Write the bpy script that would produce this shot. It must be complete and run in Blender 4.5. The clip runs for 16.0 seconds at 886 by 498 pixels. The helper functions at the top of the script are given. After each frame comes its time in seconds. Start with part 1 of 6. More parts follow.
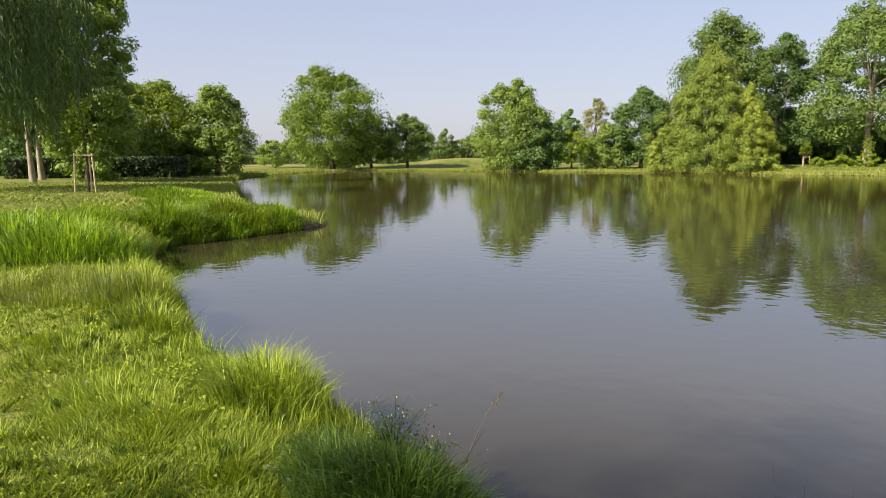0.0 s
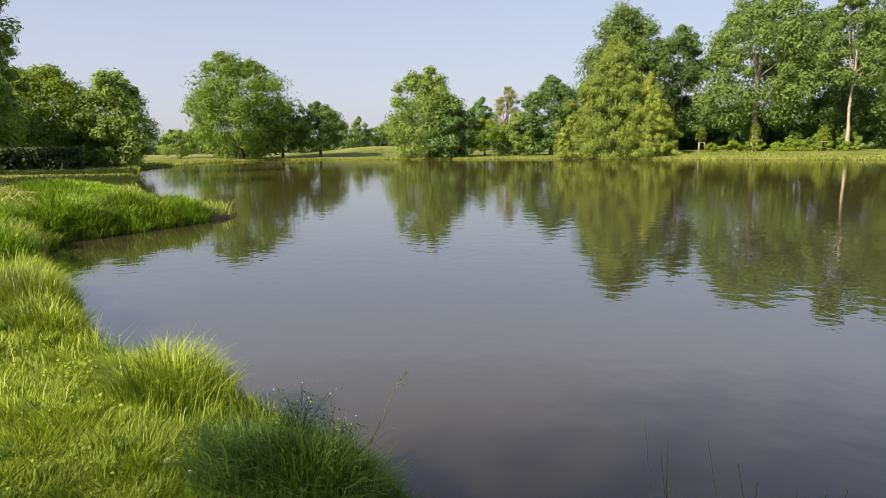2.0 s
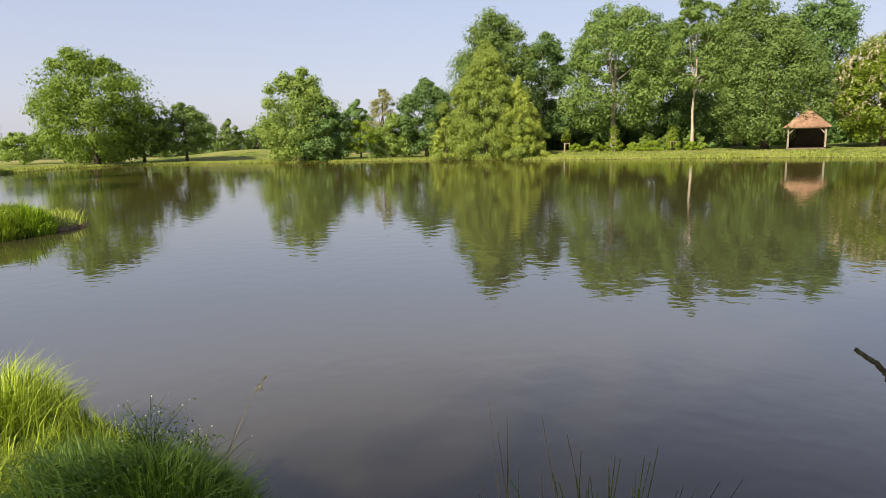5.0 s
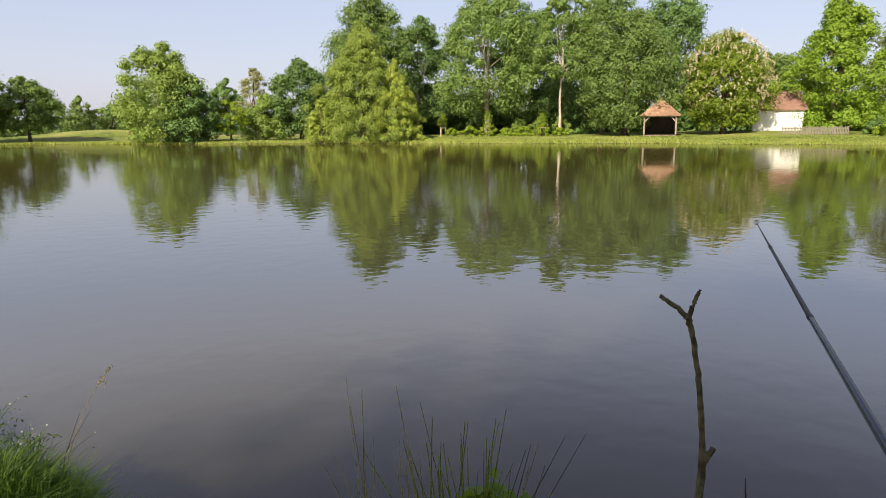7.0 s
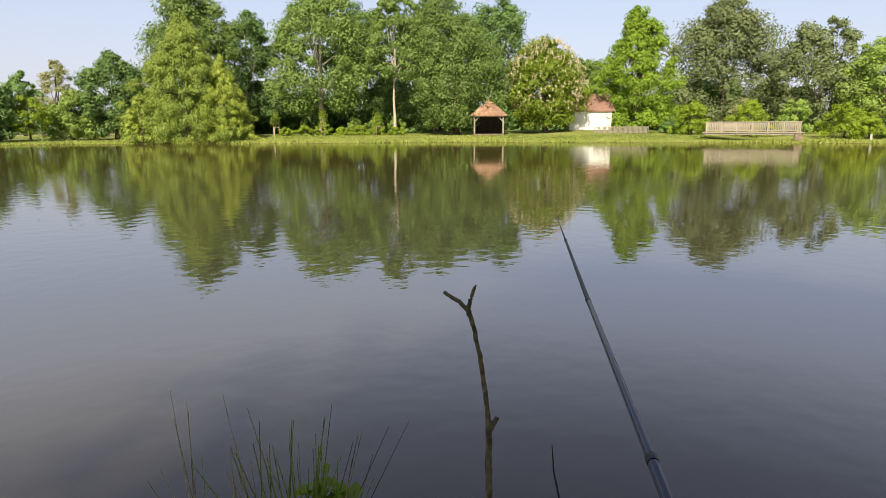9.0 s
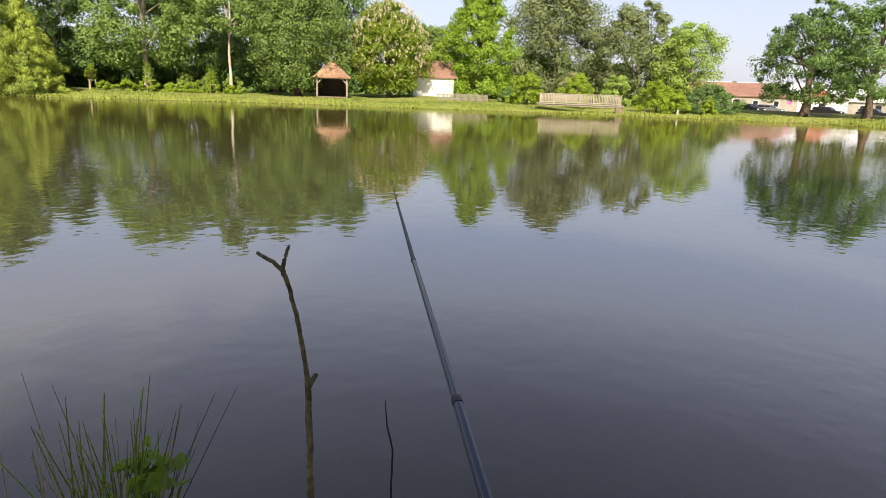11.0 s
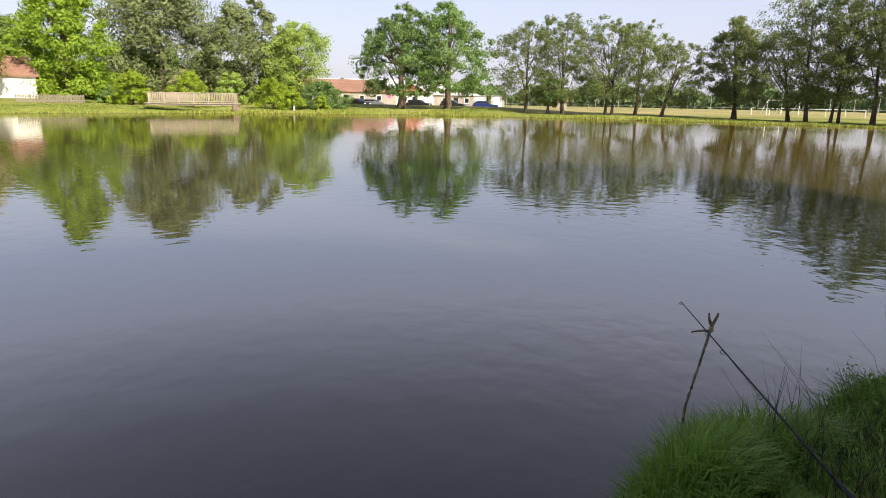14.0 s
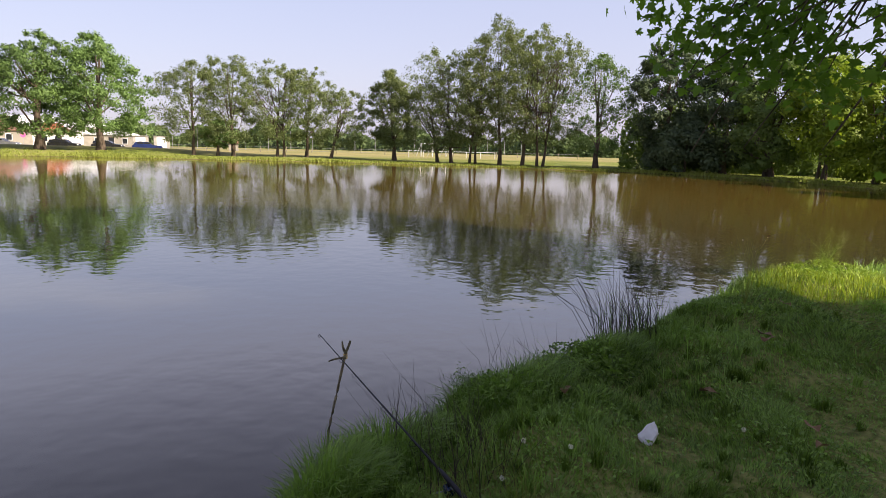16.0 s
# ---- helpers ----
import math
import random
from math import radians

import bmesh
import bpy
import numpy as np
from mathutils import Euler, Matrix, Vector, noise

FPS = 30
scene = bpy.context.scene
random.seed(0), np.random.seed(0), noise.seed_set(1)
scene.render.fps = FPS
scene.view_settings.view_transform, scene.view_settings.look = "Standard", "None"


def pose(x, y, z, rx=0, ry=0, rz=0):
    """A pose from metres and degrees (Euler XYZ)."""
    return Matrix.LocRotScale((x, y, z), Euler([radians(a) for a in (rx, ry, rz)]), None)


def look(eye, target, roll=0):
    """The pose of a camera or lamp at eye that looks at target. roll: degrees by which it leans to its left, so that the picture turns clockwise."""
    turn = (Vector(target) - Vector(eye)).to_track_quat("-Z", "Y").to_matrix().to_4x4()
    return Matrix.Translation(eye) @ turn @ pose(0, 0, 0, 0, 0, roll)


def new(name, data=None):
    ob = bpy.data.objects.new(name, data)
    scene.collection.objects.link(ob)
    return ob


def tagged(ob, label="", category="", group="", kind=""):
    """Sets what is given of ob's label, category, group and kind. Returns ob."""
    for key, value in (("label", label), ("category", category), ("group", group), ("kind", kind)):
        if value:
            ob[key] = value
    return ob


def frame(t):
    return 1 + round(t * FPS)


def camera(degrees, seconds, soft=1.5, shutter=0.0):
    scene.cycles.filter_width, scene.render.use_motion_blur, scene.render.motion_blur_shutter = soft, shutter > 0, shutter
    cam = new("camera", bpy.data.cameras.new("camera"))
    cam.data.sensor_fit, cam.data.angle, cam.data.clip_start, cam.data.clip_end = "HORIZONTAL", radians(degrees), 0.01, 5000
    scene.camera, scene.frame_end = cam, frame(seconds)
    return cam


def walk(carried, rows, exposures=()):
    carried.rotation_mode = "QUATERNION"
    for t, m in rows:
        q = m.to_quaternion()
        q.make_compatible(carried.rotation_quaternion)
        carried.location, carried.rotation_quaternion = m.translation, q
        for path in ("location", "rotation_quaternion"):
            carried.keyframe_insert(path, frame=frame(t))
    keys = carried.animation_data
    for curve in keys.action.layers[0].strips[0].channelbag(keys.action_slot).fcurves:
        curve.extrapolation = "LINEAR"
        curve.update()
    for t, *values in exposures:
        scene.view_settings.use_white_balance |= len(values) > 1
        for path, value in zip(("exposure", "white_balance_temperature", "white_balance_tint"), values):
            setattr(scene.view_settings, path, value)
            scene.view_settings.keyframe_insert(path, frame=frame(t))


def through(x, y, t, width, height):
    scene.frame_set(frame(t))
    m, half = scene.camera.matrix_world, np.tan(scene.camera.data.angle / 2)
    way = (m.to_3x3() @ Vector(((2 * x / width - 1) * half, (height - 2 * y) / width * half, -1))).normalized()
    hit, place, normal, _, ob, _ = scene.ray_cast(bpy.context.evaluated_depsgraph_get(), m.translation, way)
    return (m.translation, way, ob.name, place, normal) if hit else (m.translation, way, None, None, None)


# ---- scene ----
cam = camera(69.8, 16.0, soft=0.85)
PATH = [
    (0.0, pose(-0.001, -0.001, 2.021, 81.66, 0.34, 6.11)),
    (0.5, pose(0.016, -0.018, 2.016, 81.77, 0.74, 4.19)),
    (1.0, pose(0.038, -0.031, 2.009, 81.33, 0.97, 2.80)),
    (1.5, pose(0.055, -0.034, 1.999, 80.93, 0.68, 0.77)),
    (2.0, pose(0.091, -0.061, 2.002, 80.55, 0.77, -1.46)),
    (2.5, pose(0.113, -0.074, 1.998, 80.57, 0.82, -2.83)),
    (3.0, pose(0.136, -0.083, 2.002, 80.66, 0.85, -4.73)),
    (3.5, pose(0.160, -0.110, 2.006, 80.60, 1.12, -6.69)),
    (6.0, pose(0.265, -0.083, 1.944, 80.25, 0.64, -17.67)),
    (6.5, pose(0.293, -0.087, 1.934, 79.77, 0.42, -20.90)),
    (7.0, pose(0.310, -0.094, 1.925, 79.02, 0.34, -23.19)),
    (7.5, pose(0.319, -0.111, 1.926, 78.69, -0.20, -25.62)),
    (8.0, pose(0.330, -0.135, 1.923, 78.57, -0.02, -29.03)),
    (8.5, pose(0.329, -0.181, 1.944, 78.98, -0.16, -33.48)),
    (9.0, pose(0.312, -0.238, 1.965, 78.86, 0.24, -37.61)),
    (9.5, pose(0.291, -0.291, 1.985, 78.86, -0.15, -42.16)),
    (10.0, pose(0.299, -0.304, 1.981, 77.33, -1.76, -46.06)),
    (12.5, pose(0.357, -0.381, 1.945, 76.09, 0.34, -61.51)),
    (13.0, pose(0.314, -0.462, 1.971, 75.85, -0.02, -67.92)),
    (13.5, pose(0.327, -0.504, 1.944, 75.58, -0.71, -74.98)),
    (14.0, pose(0.329, -0.627, 1.961, 76.62, -0.98, -83.80)),
    (14.5, pose(0.318, -0.744, 1.959, 76.83, -0.39, -93.01)),
    (15.0, pose(0.279, -0.787, 1.967, 77.08, -1.78, -97.69)),
    (15.5, pose(0.217, -0.839, 1.996, 79.02, -2.60, -106.46)),
    (16.0, pose(0.131, -0.887, 2.015, 80.88, -1.58, -112.07)),
]
walk(cam, PATH, [(0.0, 0.95, 6500, 10), (3.5, 0.95, 6500, 10), (7.0, 1.02, 6500, 10), (9.0, 1.08, 6500, 9), (12.5, 1.28, 6500, 11), (14.5, 1.18, 6500, 13), (16.0, 1.15, 6500, 17)])

# ---- light ----
SUN_YAW, SUN_ELEV = 133.0, 36.0
world = bpy.data.worlds.new("hazy_morning_sky")
scene.world = world
world.use_nodes = True
wn = world.node_tree
bg = wn.nodes["Background"]
sky = wn.nodes.new("ShaderNodeTexSky")
sky.sky_type, sky.sun_disc = "NISHITA", False
sky.sun_elevation, sky.sun_rotation = radians(SUN_ELEV), radians(-SUN_YAW)
sky.dust_density, sky.air_density, sky.ozone_density = 2.0, 1.0, 2.0
coord = wn.nodes.new("ShaderNodeTexCoord")
sep = wn.nodes.new("ShaderNodeSeparateXYZ")
wn.links.new(coord.outputs["Generated"], sep.inputs[0])
ramp = wn.nodes.new("ShaderNodeValToRGB")
wn.links.new(sep.outputs["Z"], ramp.inputs[0])
ramp.color_ramp.elements[0].color = (3.65, 3.52, 4.0, 1)
ramp.color_ramp.elements[1].color = (1.4, 1.45, 2.6, 1)
ramp.color_ramp.elements[1].position = 0.75
mid = ramp.color_ramp.elements.new(0.22)
mid.color = (2.85, 3.03, 3.9, 1)
hazy = ramp.color_ramp.elements.new(0.31)
hazy.color = (3.5, 3.5, 4.2, 1)
upper = ramp.color_ramp.elements.new(0.46)
upper.color = (1.9, 1.9, 2.5, 1)
cloud = wn.nodes.new("ShaderNodeTexNoise")
cloud.inputs["Scale"].default_value, cloud.inputs["Detail"].default_value = 1.0, 1.0
wn.links.new(coord.outputs["Generated"], cloud.inputs["Vector"])
cramp = wn.nodes.new("ShaderNodeMapRange")
cramp.inputs["From Min"].default_value, cramp.inputs["From Max"].default_value = 0.35, 0.75
cramp.inputs["To Max"].default_value = 0.12
wn.links.new(cloud.outputs["Fac"], cramp.inputs["Value"])
cmix = wn.nodes.new("ShaderNodeMix")
cmix.data_type = "RGBA"
cmix.inputs["B"].default_value = (5.0, 5.0, 5.3, 1)
high = wn.nodes.new("ShaderNodeMapRange")
high.inputs["From Min"].default_value, high.inputs["From Max"].default_value = 0.12, 0.35
wn.links.new(sep.outputs["Z"], high.inputs["Value"])
cfac = wn.nodes.new("ShaderNodeMath")
cfac.operation = "MULTIPLY"
wn.links.new(cramp.outputs[0], cfac.inputs[0])
wn.links.new(high.outputs[0], cfac.inputs[1])
wn.links.new(cfac.outputs[0], cmix.inputs["Factor"])
wn.links.new(ramp.outputs[0], cmix.inputs["A"])
haze = wn.nodes.new("ShaderNodeMix")
haze.data_type = "RGBA"
haze.inputs["Factor"].default_value = 0.75
wn.links.new(sky.outputs[0], haze.inputs["A"])
wn.links.new(cmix.outputs["Result"], haze.inputs["B"])
wn.links.new(haze.outputs["Result"], bg.inputs[0])
bg.inputs[1].default_value = 0.10

sun = new("sun", bpy.data.lights.new("sun", "SUN"))
sun.data.energy, sun.data.angle, sun.data.color = 5.0, radians(1.8), (1.0, 0.88, 0.70)
sy, se = radians(SUN_YAW), radians(SUN_ELEV)
SUN_DIR = Vector((-math.sin(sy) * math.cos(se), math.cos(sy) * math.cos(se), math.sin(se)))
sun.matrix_world = look(SUN_DIR * 200, (0, 0, 0))


# ---- materials ----
def shader(name, rough=0.8, spec=0.4):
    m = bpy.data.materials.new(name)
    m.use_nodes = True
    nt = m.node_tree
    b = nt.nodes["Principled BSDF"]
    b.inputs["Roughness"].default_value = rough
    b.inputs["Specular IOR Level"].default_value = spec
    return m, nt, b


def mix_rgb(nt, fac, a, b, mode="MIX"):
    n = nt.nodes.new("ShaderNodeMix")
    n.data_type, n.blend_type = "RGBA", mode
    for key, v in (("Factor", fac), ("A", a), ("B", b)):
        if isinstance(v, bpy.types.NodeSocket):
            nt.links.new(v, n.inputs[key])
        elif key == "Factor":
            n.inputs[key].default_value = v
        else:
            n.inputs[key].default_value = (*v, 1)
    return n.outputs["Result"]


def noise_fac(nt, scale, detail=4.0, lo=0.35, hi=0.65, coords="Object", stretch=None):
    tc = nt.nodes.new("ShaderNodeTexCoord")
    n = nt.nodes.new("ShaderNodeTexNoise")
    n.inputs["Scale"].default_value, n.inputs["Detail"].default_value = scale, detail
    src = tc.outputs[coords]
    if stretch:
        mp = nt.nodes.new("ShaderNodeMapping")
        mp.inputs["Scale"].default_value = stretch
        nt.links.new(src, mp.inputs[0])
        src = mp.outputs[0]
    nt.links.new(src, n.inputs["Vector"])
    r = nt.nodes.new("ShaderNodeMapRange")
    r.inputs["From Min"].default_value, r.inputs["From Max"].default_value = lo, hi
    nt.links.new(n.outputs["Fac"], r.inputs["Value"])
    return r.outputs[0]


def bump(nt, b, fac, strength, distance):
    n = nt.nodes.new("ShaderNodeBump")
    n.inputs["Strength"].default_value, n.inputs["Distance"].default_value = strength, distance
    nt.links.new(fac, n.inputs["Height"])
    nt.links.new(n.outputs[0], b.inputs["Normal"])
    return n


def leafy(name, dark, light, through=0.35, rough=0.55, spread=0.16, glow=(1.25, 1.3, 0.6), even=0.28):
    """Leaves: colour varied leaf by leaf, patch by patch and plant by plant; some light passes through."""
    m, nt, b = shader(name, rough, 0.22)
    geo = nt.nodes.new("ShaderNodeNewGeometry")
    info = nt.nodes.new("ShaderNodeObjectInfo")
    soft = nt.nodes.new("ShaderNodeMapRange")
    soft.inputs["To Min"].default_value, soft.inputs["To Max"].default_value = even, 1 - even
    nt.links.new(geo.outputs["Random Per Island"], soft.inputs["Value"])
    col = mix_rgb(nt, soft.outputs[0], dark, light)
    patch = noise_fac(nt, 0.5, 2.0, 0.3, 0.7)
    col = mix_rgb(nt, patch, col, mix_rgb(nt, 0.6, col, light))
    hue = nt.nodes.new("ShaderNodeHueSaturation")
    rng = nt.nodes.new("ShaderNodeMapRange")
    rng.inputs["To Min"].default_value, rng.inputs["To Max"].default_value = 1 - spread, 1 + spread
    nt.links.new(info.outputs["Random"], rng.inputs["Value"])
    nt.links.new(rng.outputs[0], hue.inputs["Value"])
    nt.links.new(col, hue.inputs["Color"])
    nt.links.new(hue.outputs[0], b.inputs["Base Color"])
    tr = nt.nodes.new("ShaderNodeBsdfTranslucent")
    nt.links.new(mix_rgb(nt, 1.0, hue.outputs[0], glow, "MULTIPLY"), tr.inputs[0])
    mx = nt.nodes.new("ShaderNodeMixShader")
    mx.inputs[0].default_value = through
    nt.links.new(b.outputs[0], mx.inputs[1])
    nt.links.new(tr.outputs[0], mx.inputs[2])
    nt.links.new(mx.outputs[0], nt.nodes["Material Output"].inputs[0])
    return m


def plain(name, a, b2, scale=6.0, rough=0.7, spec=0.4, metal=0.0, relief=0.3, depth=0.01, stretch=None):
    """A surface of two tones with fine relief."""
    m, nt, b = shader(name, rough, spec)
    f = noise_fac(nt, scale, 6.0, 0.3, 0.7, stretch=stretch)
    f2 = noise_fac(nt, scale * 0.13, 2.0, 0.3, 0.7)
    col = mix_rgb(nt, f, a, b2)
    col = mix_rgb(nt, f2, col, mix_rgb(nt, 0.5, col, tuple(x * 0.7 for x in a)))
    nt.links.new(col, b.inputs["Base Color"])
    b.inputs["Metallic"].default_value = metal
    if relief:
        bump(nt, b, f, relief, depth)
    return m


OAK = leafy("oak_leaves", (0.063, 0.106, 0.027), (0.174, 0.252, 0.063))
DARK = leafy("dark_leaves", (0.048, 0.094, 0.031), (0.140, 0.227, 0.060), 0.25)
BRIGHT = leafy("bright_leaves", (0.090, 0.151, 0.023), (0.238, 0.336, 0.053), 0.4)
MID = leafy("midgreen_leaves", (0.106, 0.169, 0.040), (0.268, 0.360, 0.077))
YELLOW = leafy("yellowgreen_needles", (0.135, 0.186, 0.030), (0.310, 0.362, 0.064))
CYPRESS = leafy("cypress_needles", (0.123, 0.193, 0.035), (0.287, 0.354, 0.074))
GOLDEN = leafy("yellow_green_leaves", (0.120, 0.188, 0.013), (0.248, 0.328, 0.029), 0.35, spread=0.08)
TULIP = leafy("tulip_tree_leaves", (0.102, 0.176, 0.017), (0.254, 0.366, 0.040), 0.4, spread=0.06)
OLIVE = leafy("olive_oak_leaves", (0.078, 0.104, 0.042), (0.190, 0.228, 0.096), 0.3, spread=0.10)
VIVID = leafy("vivid_green_leaves", (0.094, 0.149, 0.013), (0.232, 0.308, 0.032), 0.4)
GREY = leafy("greyish_leaves", (0.150, 0.171, 0.076), (0.331, 0.331, 0.161), 0.3)
WILLOW = leafy("willow_leaves", (0.040, 0.080, 0.026), (0.121, 0.181, 0.060), 0.35)
SPARSE = leafy("alder_leaves", (0.065, 0.096, 0.037), (0.194, 0.234, 0.096), 0.45)
PINE = leafy("pine_needles", (0.036, 0.056, 0.028), (0.085, 0.122, 0.054), 0.2)
MAPLE = leafy("maple_leaves", (0.068, 0.143, 0.026), (0.161, 0.292, 0.046), 0.6, 0.45)
WOODS = leafy("far_woodland_leaves", (0.036, 0.065, 0.024), (0.099, 0.143, 0.049), 0.2)
BLOSSOM = leafy("chestnut_blossom", (0.38, 0.32, 0.21), (0.58, 0.50, 0.36), 0.3)
GRASS = leafy("grass_blades", (0.026, 0.046, 0.005), (0.375, 0.475, 0.050), 0.28, 0.5, 0.05, even=0)
# darker green that carries the bank corner's shade in its colour
WEED = leafy("shade_dark_weed_leaves", (0.022, 0.048, 0.007), (0.135, 0.225, 0.030), 0.3, 0.5, 0.05, even=0)
# grass for the shaded bank, part of its shade put into the colour
LUSH = leafy("lush_grass", (0.020, 0.042, 0.011), (0.265, 0.395, 0.085), 0.4, 0.45, 0.05, (1.1, 1.35, 0.7), even=0)
SEDGE = leafy("sedge_blades", (0.114, 0.168, 0.029), (0.316, 0.356, 0.087), 0.35, 0.5, 0.1)
SHORE = leafy("shore_grass", (0.162, 0.205, 0.038), (0.281, 0.324, 0.067), 0.3, 0.6, 0.05, even=0.35)
REED = leafy("reed_blades", (0.060, 0.118, 0.011), (0.290, 0.420, 0.040), 0.4, 0.45, 0.05, even=0)
STRAW = leafy("dry_stalks", (0.23, 0.19, 0.085), (0.42, 0.36, 0.19), 0.2, 0.6)
PETAL = leafy("white_petals", (0.60, 0.58, 0.52), (0.80, 0.78, 0.72), 0.3)
DEADLEAF = plain("dead_leaves", (0.16, 0.085, 0.035), (0.30, 0.19, 0.09), 30, 0.7)
BARK = plain("grey_brown_bark", (0.060, 0.045, 0.032), (0.15, 0.115, 0.085), 9, 0.9, 0.2, relief=0.8, depth=0.03, stretch=(1, 1, 0.25))
PALE = plain("pale_bark", (0.26, 0.22, 0.17), (0.46, 0.40, 0.32), 5, 0.85, 0.2, relief=0.5, depth=0.02, stretch=(1, 1, 0.4))
STICK = plain("lichened_stick", (0.060, 0.047, 0.030), (0.30, 0.26, 0.15), 55, 0.85, 0.25, relief=0.8, depth=0.004)
TWIG = plain("dark_twig", (0.030, 0.022, 0.016), (0.070, 0.052, 0.038), 60, 0.8, 0.3)
CUTWOOD = plain("fresh_cut_wood", (0.42, 0.30, 0.15), (0.55, 0.42, 0.24), 40, 0.7)
WOOD = plain("weathered_timber", (0.20, 0.17, 0.125), (0.34, 0.30, 0.235), 7, 0.8, 0.3, relief=0.4, depth=0.006, stretch=(1, 1, 0.15))
GREYWOOD = plain("grey_weathered_pickets", (0.13, 0.115, 0.09), (0.26, 0.23, 0.18), 7, 0.85, 0.3, relief=0.4, depth=0.006, stretch=(1, 1, 0.15))
STAKE = plain("new_pine_stake", (0.42, 0.34, 0.19), (0.54, 0.45, 0.28), 9, 0.75, 0.3, stretch=(1, 1, 0.2))
# near black, so that the shelter's inner shade is in the colour
DARKWOOD = plain("near_black_boards", (0.020, 0.014, 0.010), (0.055, 0.038, 0.026), 7, 0.85, 0.25, stretch=(1, 1, 0.2))
TILE = plain("orange_clay_tiles", (0.16, 0.090, 0.055), (0.40, 0.255, 0.165), 2.4, 0.85, 0.25, relief=0.4, depth=0.02)
TILE_BROWN = plain("brown_clay_tiles", (0.19, 0.105, 0.078), (0.30, 0.180, 0.135), 2.6, 0.85, 0.25, relief=0.4, depth=0.02)
REDROOF = plain("red_roof_tiles", (0.34, 0.11, 0.06), (0.48, 0.18, 0.10), 1.5, 0.8)
RENDERED = plain("white_rendered_wall", (0.70, 0.69, 0.66), (0.82, 0.81, 0.78), 1.4, 0.9, 0.2, relief=0.2)
BRICK = plain("orange_brick_wall", (0.33, 0.13, 0.06), (0.46, 0.20, 0.10), 3.0, 0.9, 0.2)
BEIGE = plain("beige_rendered_wall", (0.27, 0.25, 0.21), (0.38, 0.35, 0.30), 1.4, 0.9, 0.2)
WHITEROOF = plain("white_metal_roof", (0.70, 0.72, 0.74), (0.82, 0.83, 0.84), 0.7, 0.45, 0.5, relief=0)
CONCRETE = plain("grey_concrete", (0.30, 0.29, 0.26), (0.46, 0.44, 0.40), 2.0, 0.9, 0.2)
STONE = plain("dark_brown_stone", (0.10, 0.075, 0.050), (0.23, 0.18, 0.13), 4.0, 0.9, 0.2, relief=0.7, depth=0.03)
WHITEPAINT = plain("white_painted_metal", (0.68, 0.69, 0.69), (0.80, 0.80, 0.79), 3.0, 0.5, 0.5, relief=0)
GREYMETAL = plain("grey_galvanised_steel", (0.25, 0.26, 0.27), (0.40, 0.41, 0.42), 8.0, 0.5, 0.5, metal=0.6, relief=0)
BLUE = plain("dark_blue_lacquer", (0.003, 0.011, 0.032), (0.006, 0.022, 0.058), 30, 0.25, 0.5, relief=0.02)
BLACK = plain("black_carbon", (0.008, 0.008, 0.010), (0.022, 0.022, 0.026), 40, 0.45, 0.3, relief=0.05)
CORK = plain("cork_grip", (0.20, 0.12, 0.06), (0.34, 0.22, 0.12), 90, 0.85, 0.2)
RUBBER = plain("black_rubber", (0.012, 0.012, 0.012), (0.030, 0.030, 0.030), 20, 0.9, 0.3)
CARBLACK = plain("black_car_paint", (0.012, 0.013, 0.016), (0.020, 0.021, 0.026), 2, 0.2, 0.6, relief=0)
CARGREY = plain("silver_car_paint", (0.22, 0.23, 0.25), (0.30, 0.31, 0.33), 2, 0.25, 0.6, metal=0.5, relief=0)
CARBLUE = plain("blue_car_paint", (0.010, 0.020, 0.085), (0.016, 0.030, 0.12), 2, 0.2, 0.6, relief=0)
GLASS = plain("dark_window_glass", (0.015, 0.018, 0.022), (0.030, 0.034, 0.040), 1, 0.08, 0.6, relief=0)
PAPER = plain("white_paper_wrap", (0.72, 0.71, 0.68), (0.84, 0.83, 0.81), 25, 0.75, 0.3, relief=0.5, depth=0.004)
CORD = plain("yellow_cord", (0.45, 0.27, 0.06), (0.58, 0.38, 0.12), 80, 0.8)
NETGREEN = plain("dark_green_net", (0.02, 0.05, 0.04), (0.04, 0.08, 0.06), 10, 0.9)

# water: muddy body under a mirror surface with slight ripples
WATER, nt, b = shader("muddy_pond_water", 0.9, 0.0)
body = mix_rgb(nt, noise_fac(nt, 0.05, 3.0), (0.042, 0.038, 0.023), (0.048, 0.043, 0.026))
# painted lighter outwards for sunlit water and reflections; south-east arm a lighter brown
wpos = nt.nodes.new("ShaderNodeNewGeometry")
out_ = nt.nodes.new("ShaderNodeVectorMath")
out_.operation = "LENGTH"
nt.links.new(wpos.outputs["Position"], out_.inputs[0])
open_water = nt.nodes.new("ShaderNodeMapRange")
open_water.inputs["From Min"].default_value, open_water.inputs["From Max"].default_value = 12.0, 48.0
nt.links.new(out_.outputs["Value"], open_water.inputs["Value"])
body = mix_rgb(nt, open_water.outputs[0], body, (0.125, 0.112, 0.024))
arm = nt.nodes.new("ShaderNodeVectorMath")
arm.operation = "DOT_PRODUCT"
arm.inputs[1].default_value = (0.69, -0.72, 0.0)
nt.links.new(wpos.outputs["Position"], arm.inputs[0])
arm_tint = nt.nodes.new("ShaderNodeMapRange")
arm_tint.inputs["From Min"].default_value, arm_tint.inputs["From Max"].default_value = 13.0, 36.0
nt.links.new(arm.outputs["Value"], arm_tint.inputs["Value"])
body = mix_rgb(nt, arm_tint.outputs[0], body, (0.165, 0.114, 0.024))
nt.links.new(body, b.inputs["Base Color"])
rip = noise_fac(nt, 3.0, 2.0, 0.0, 1.0)
gust = noise_fac(nt, 0.06, 2.0, 0.35, 0.7)
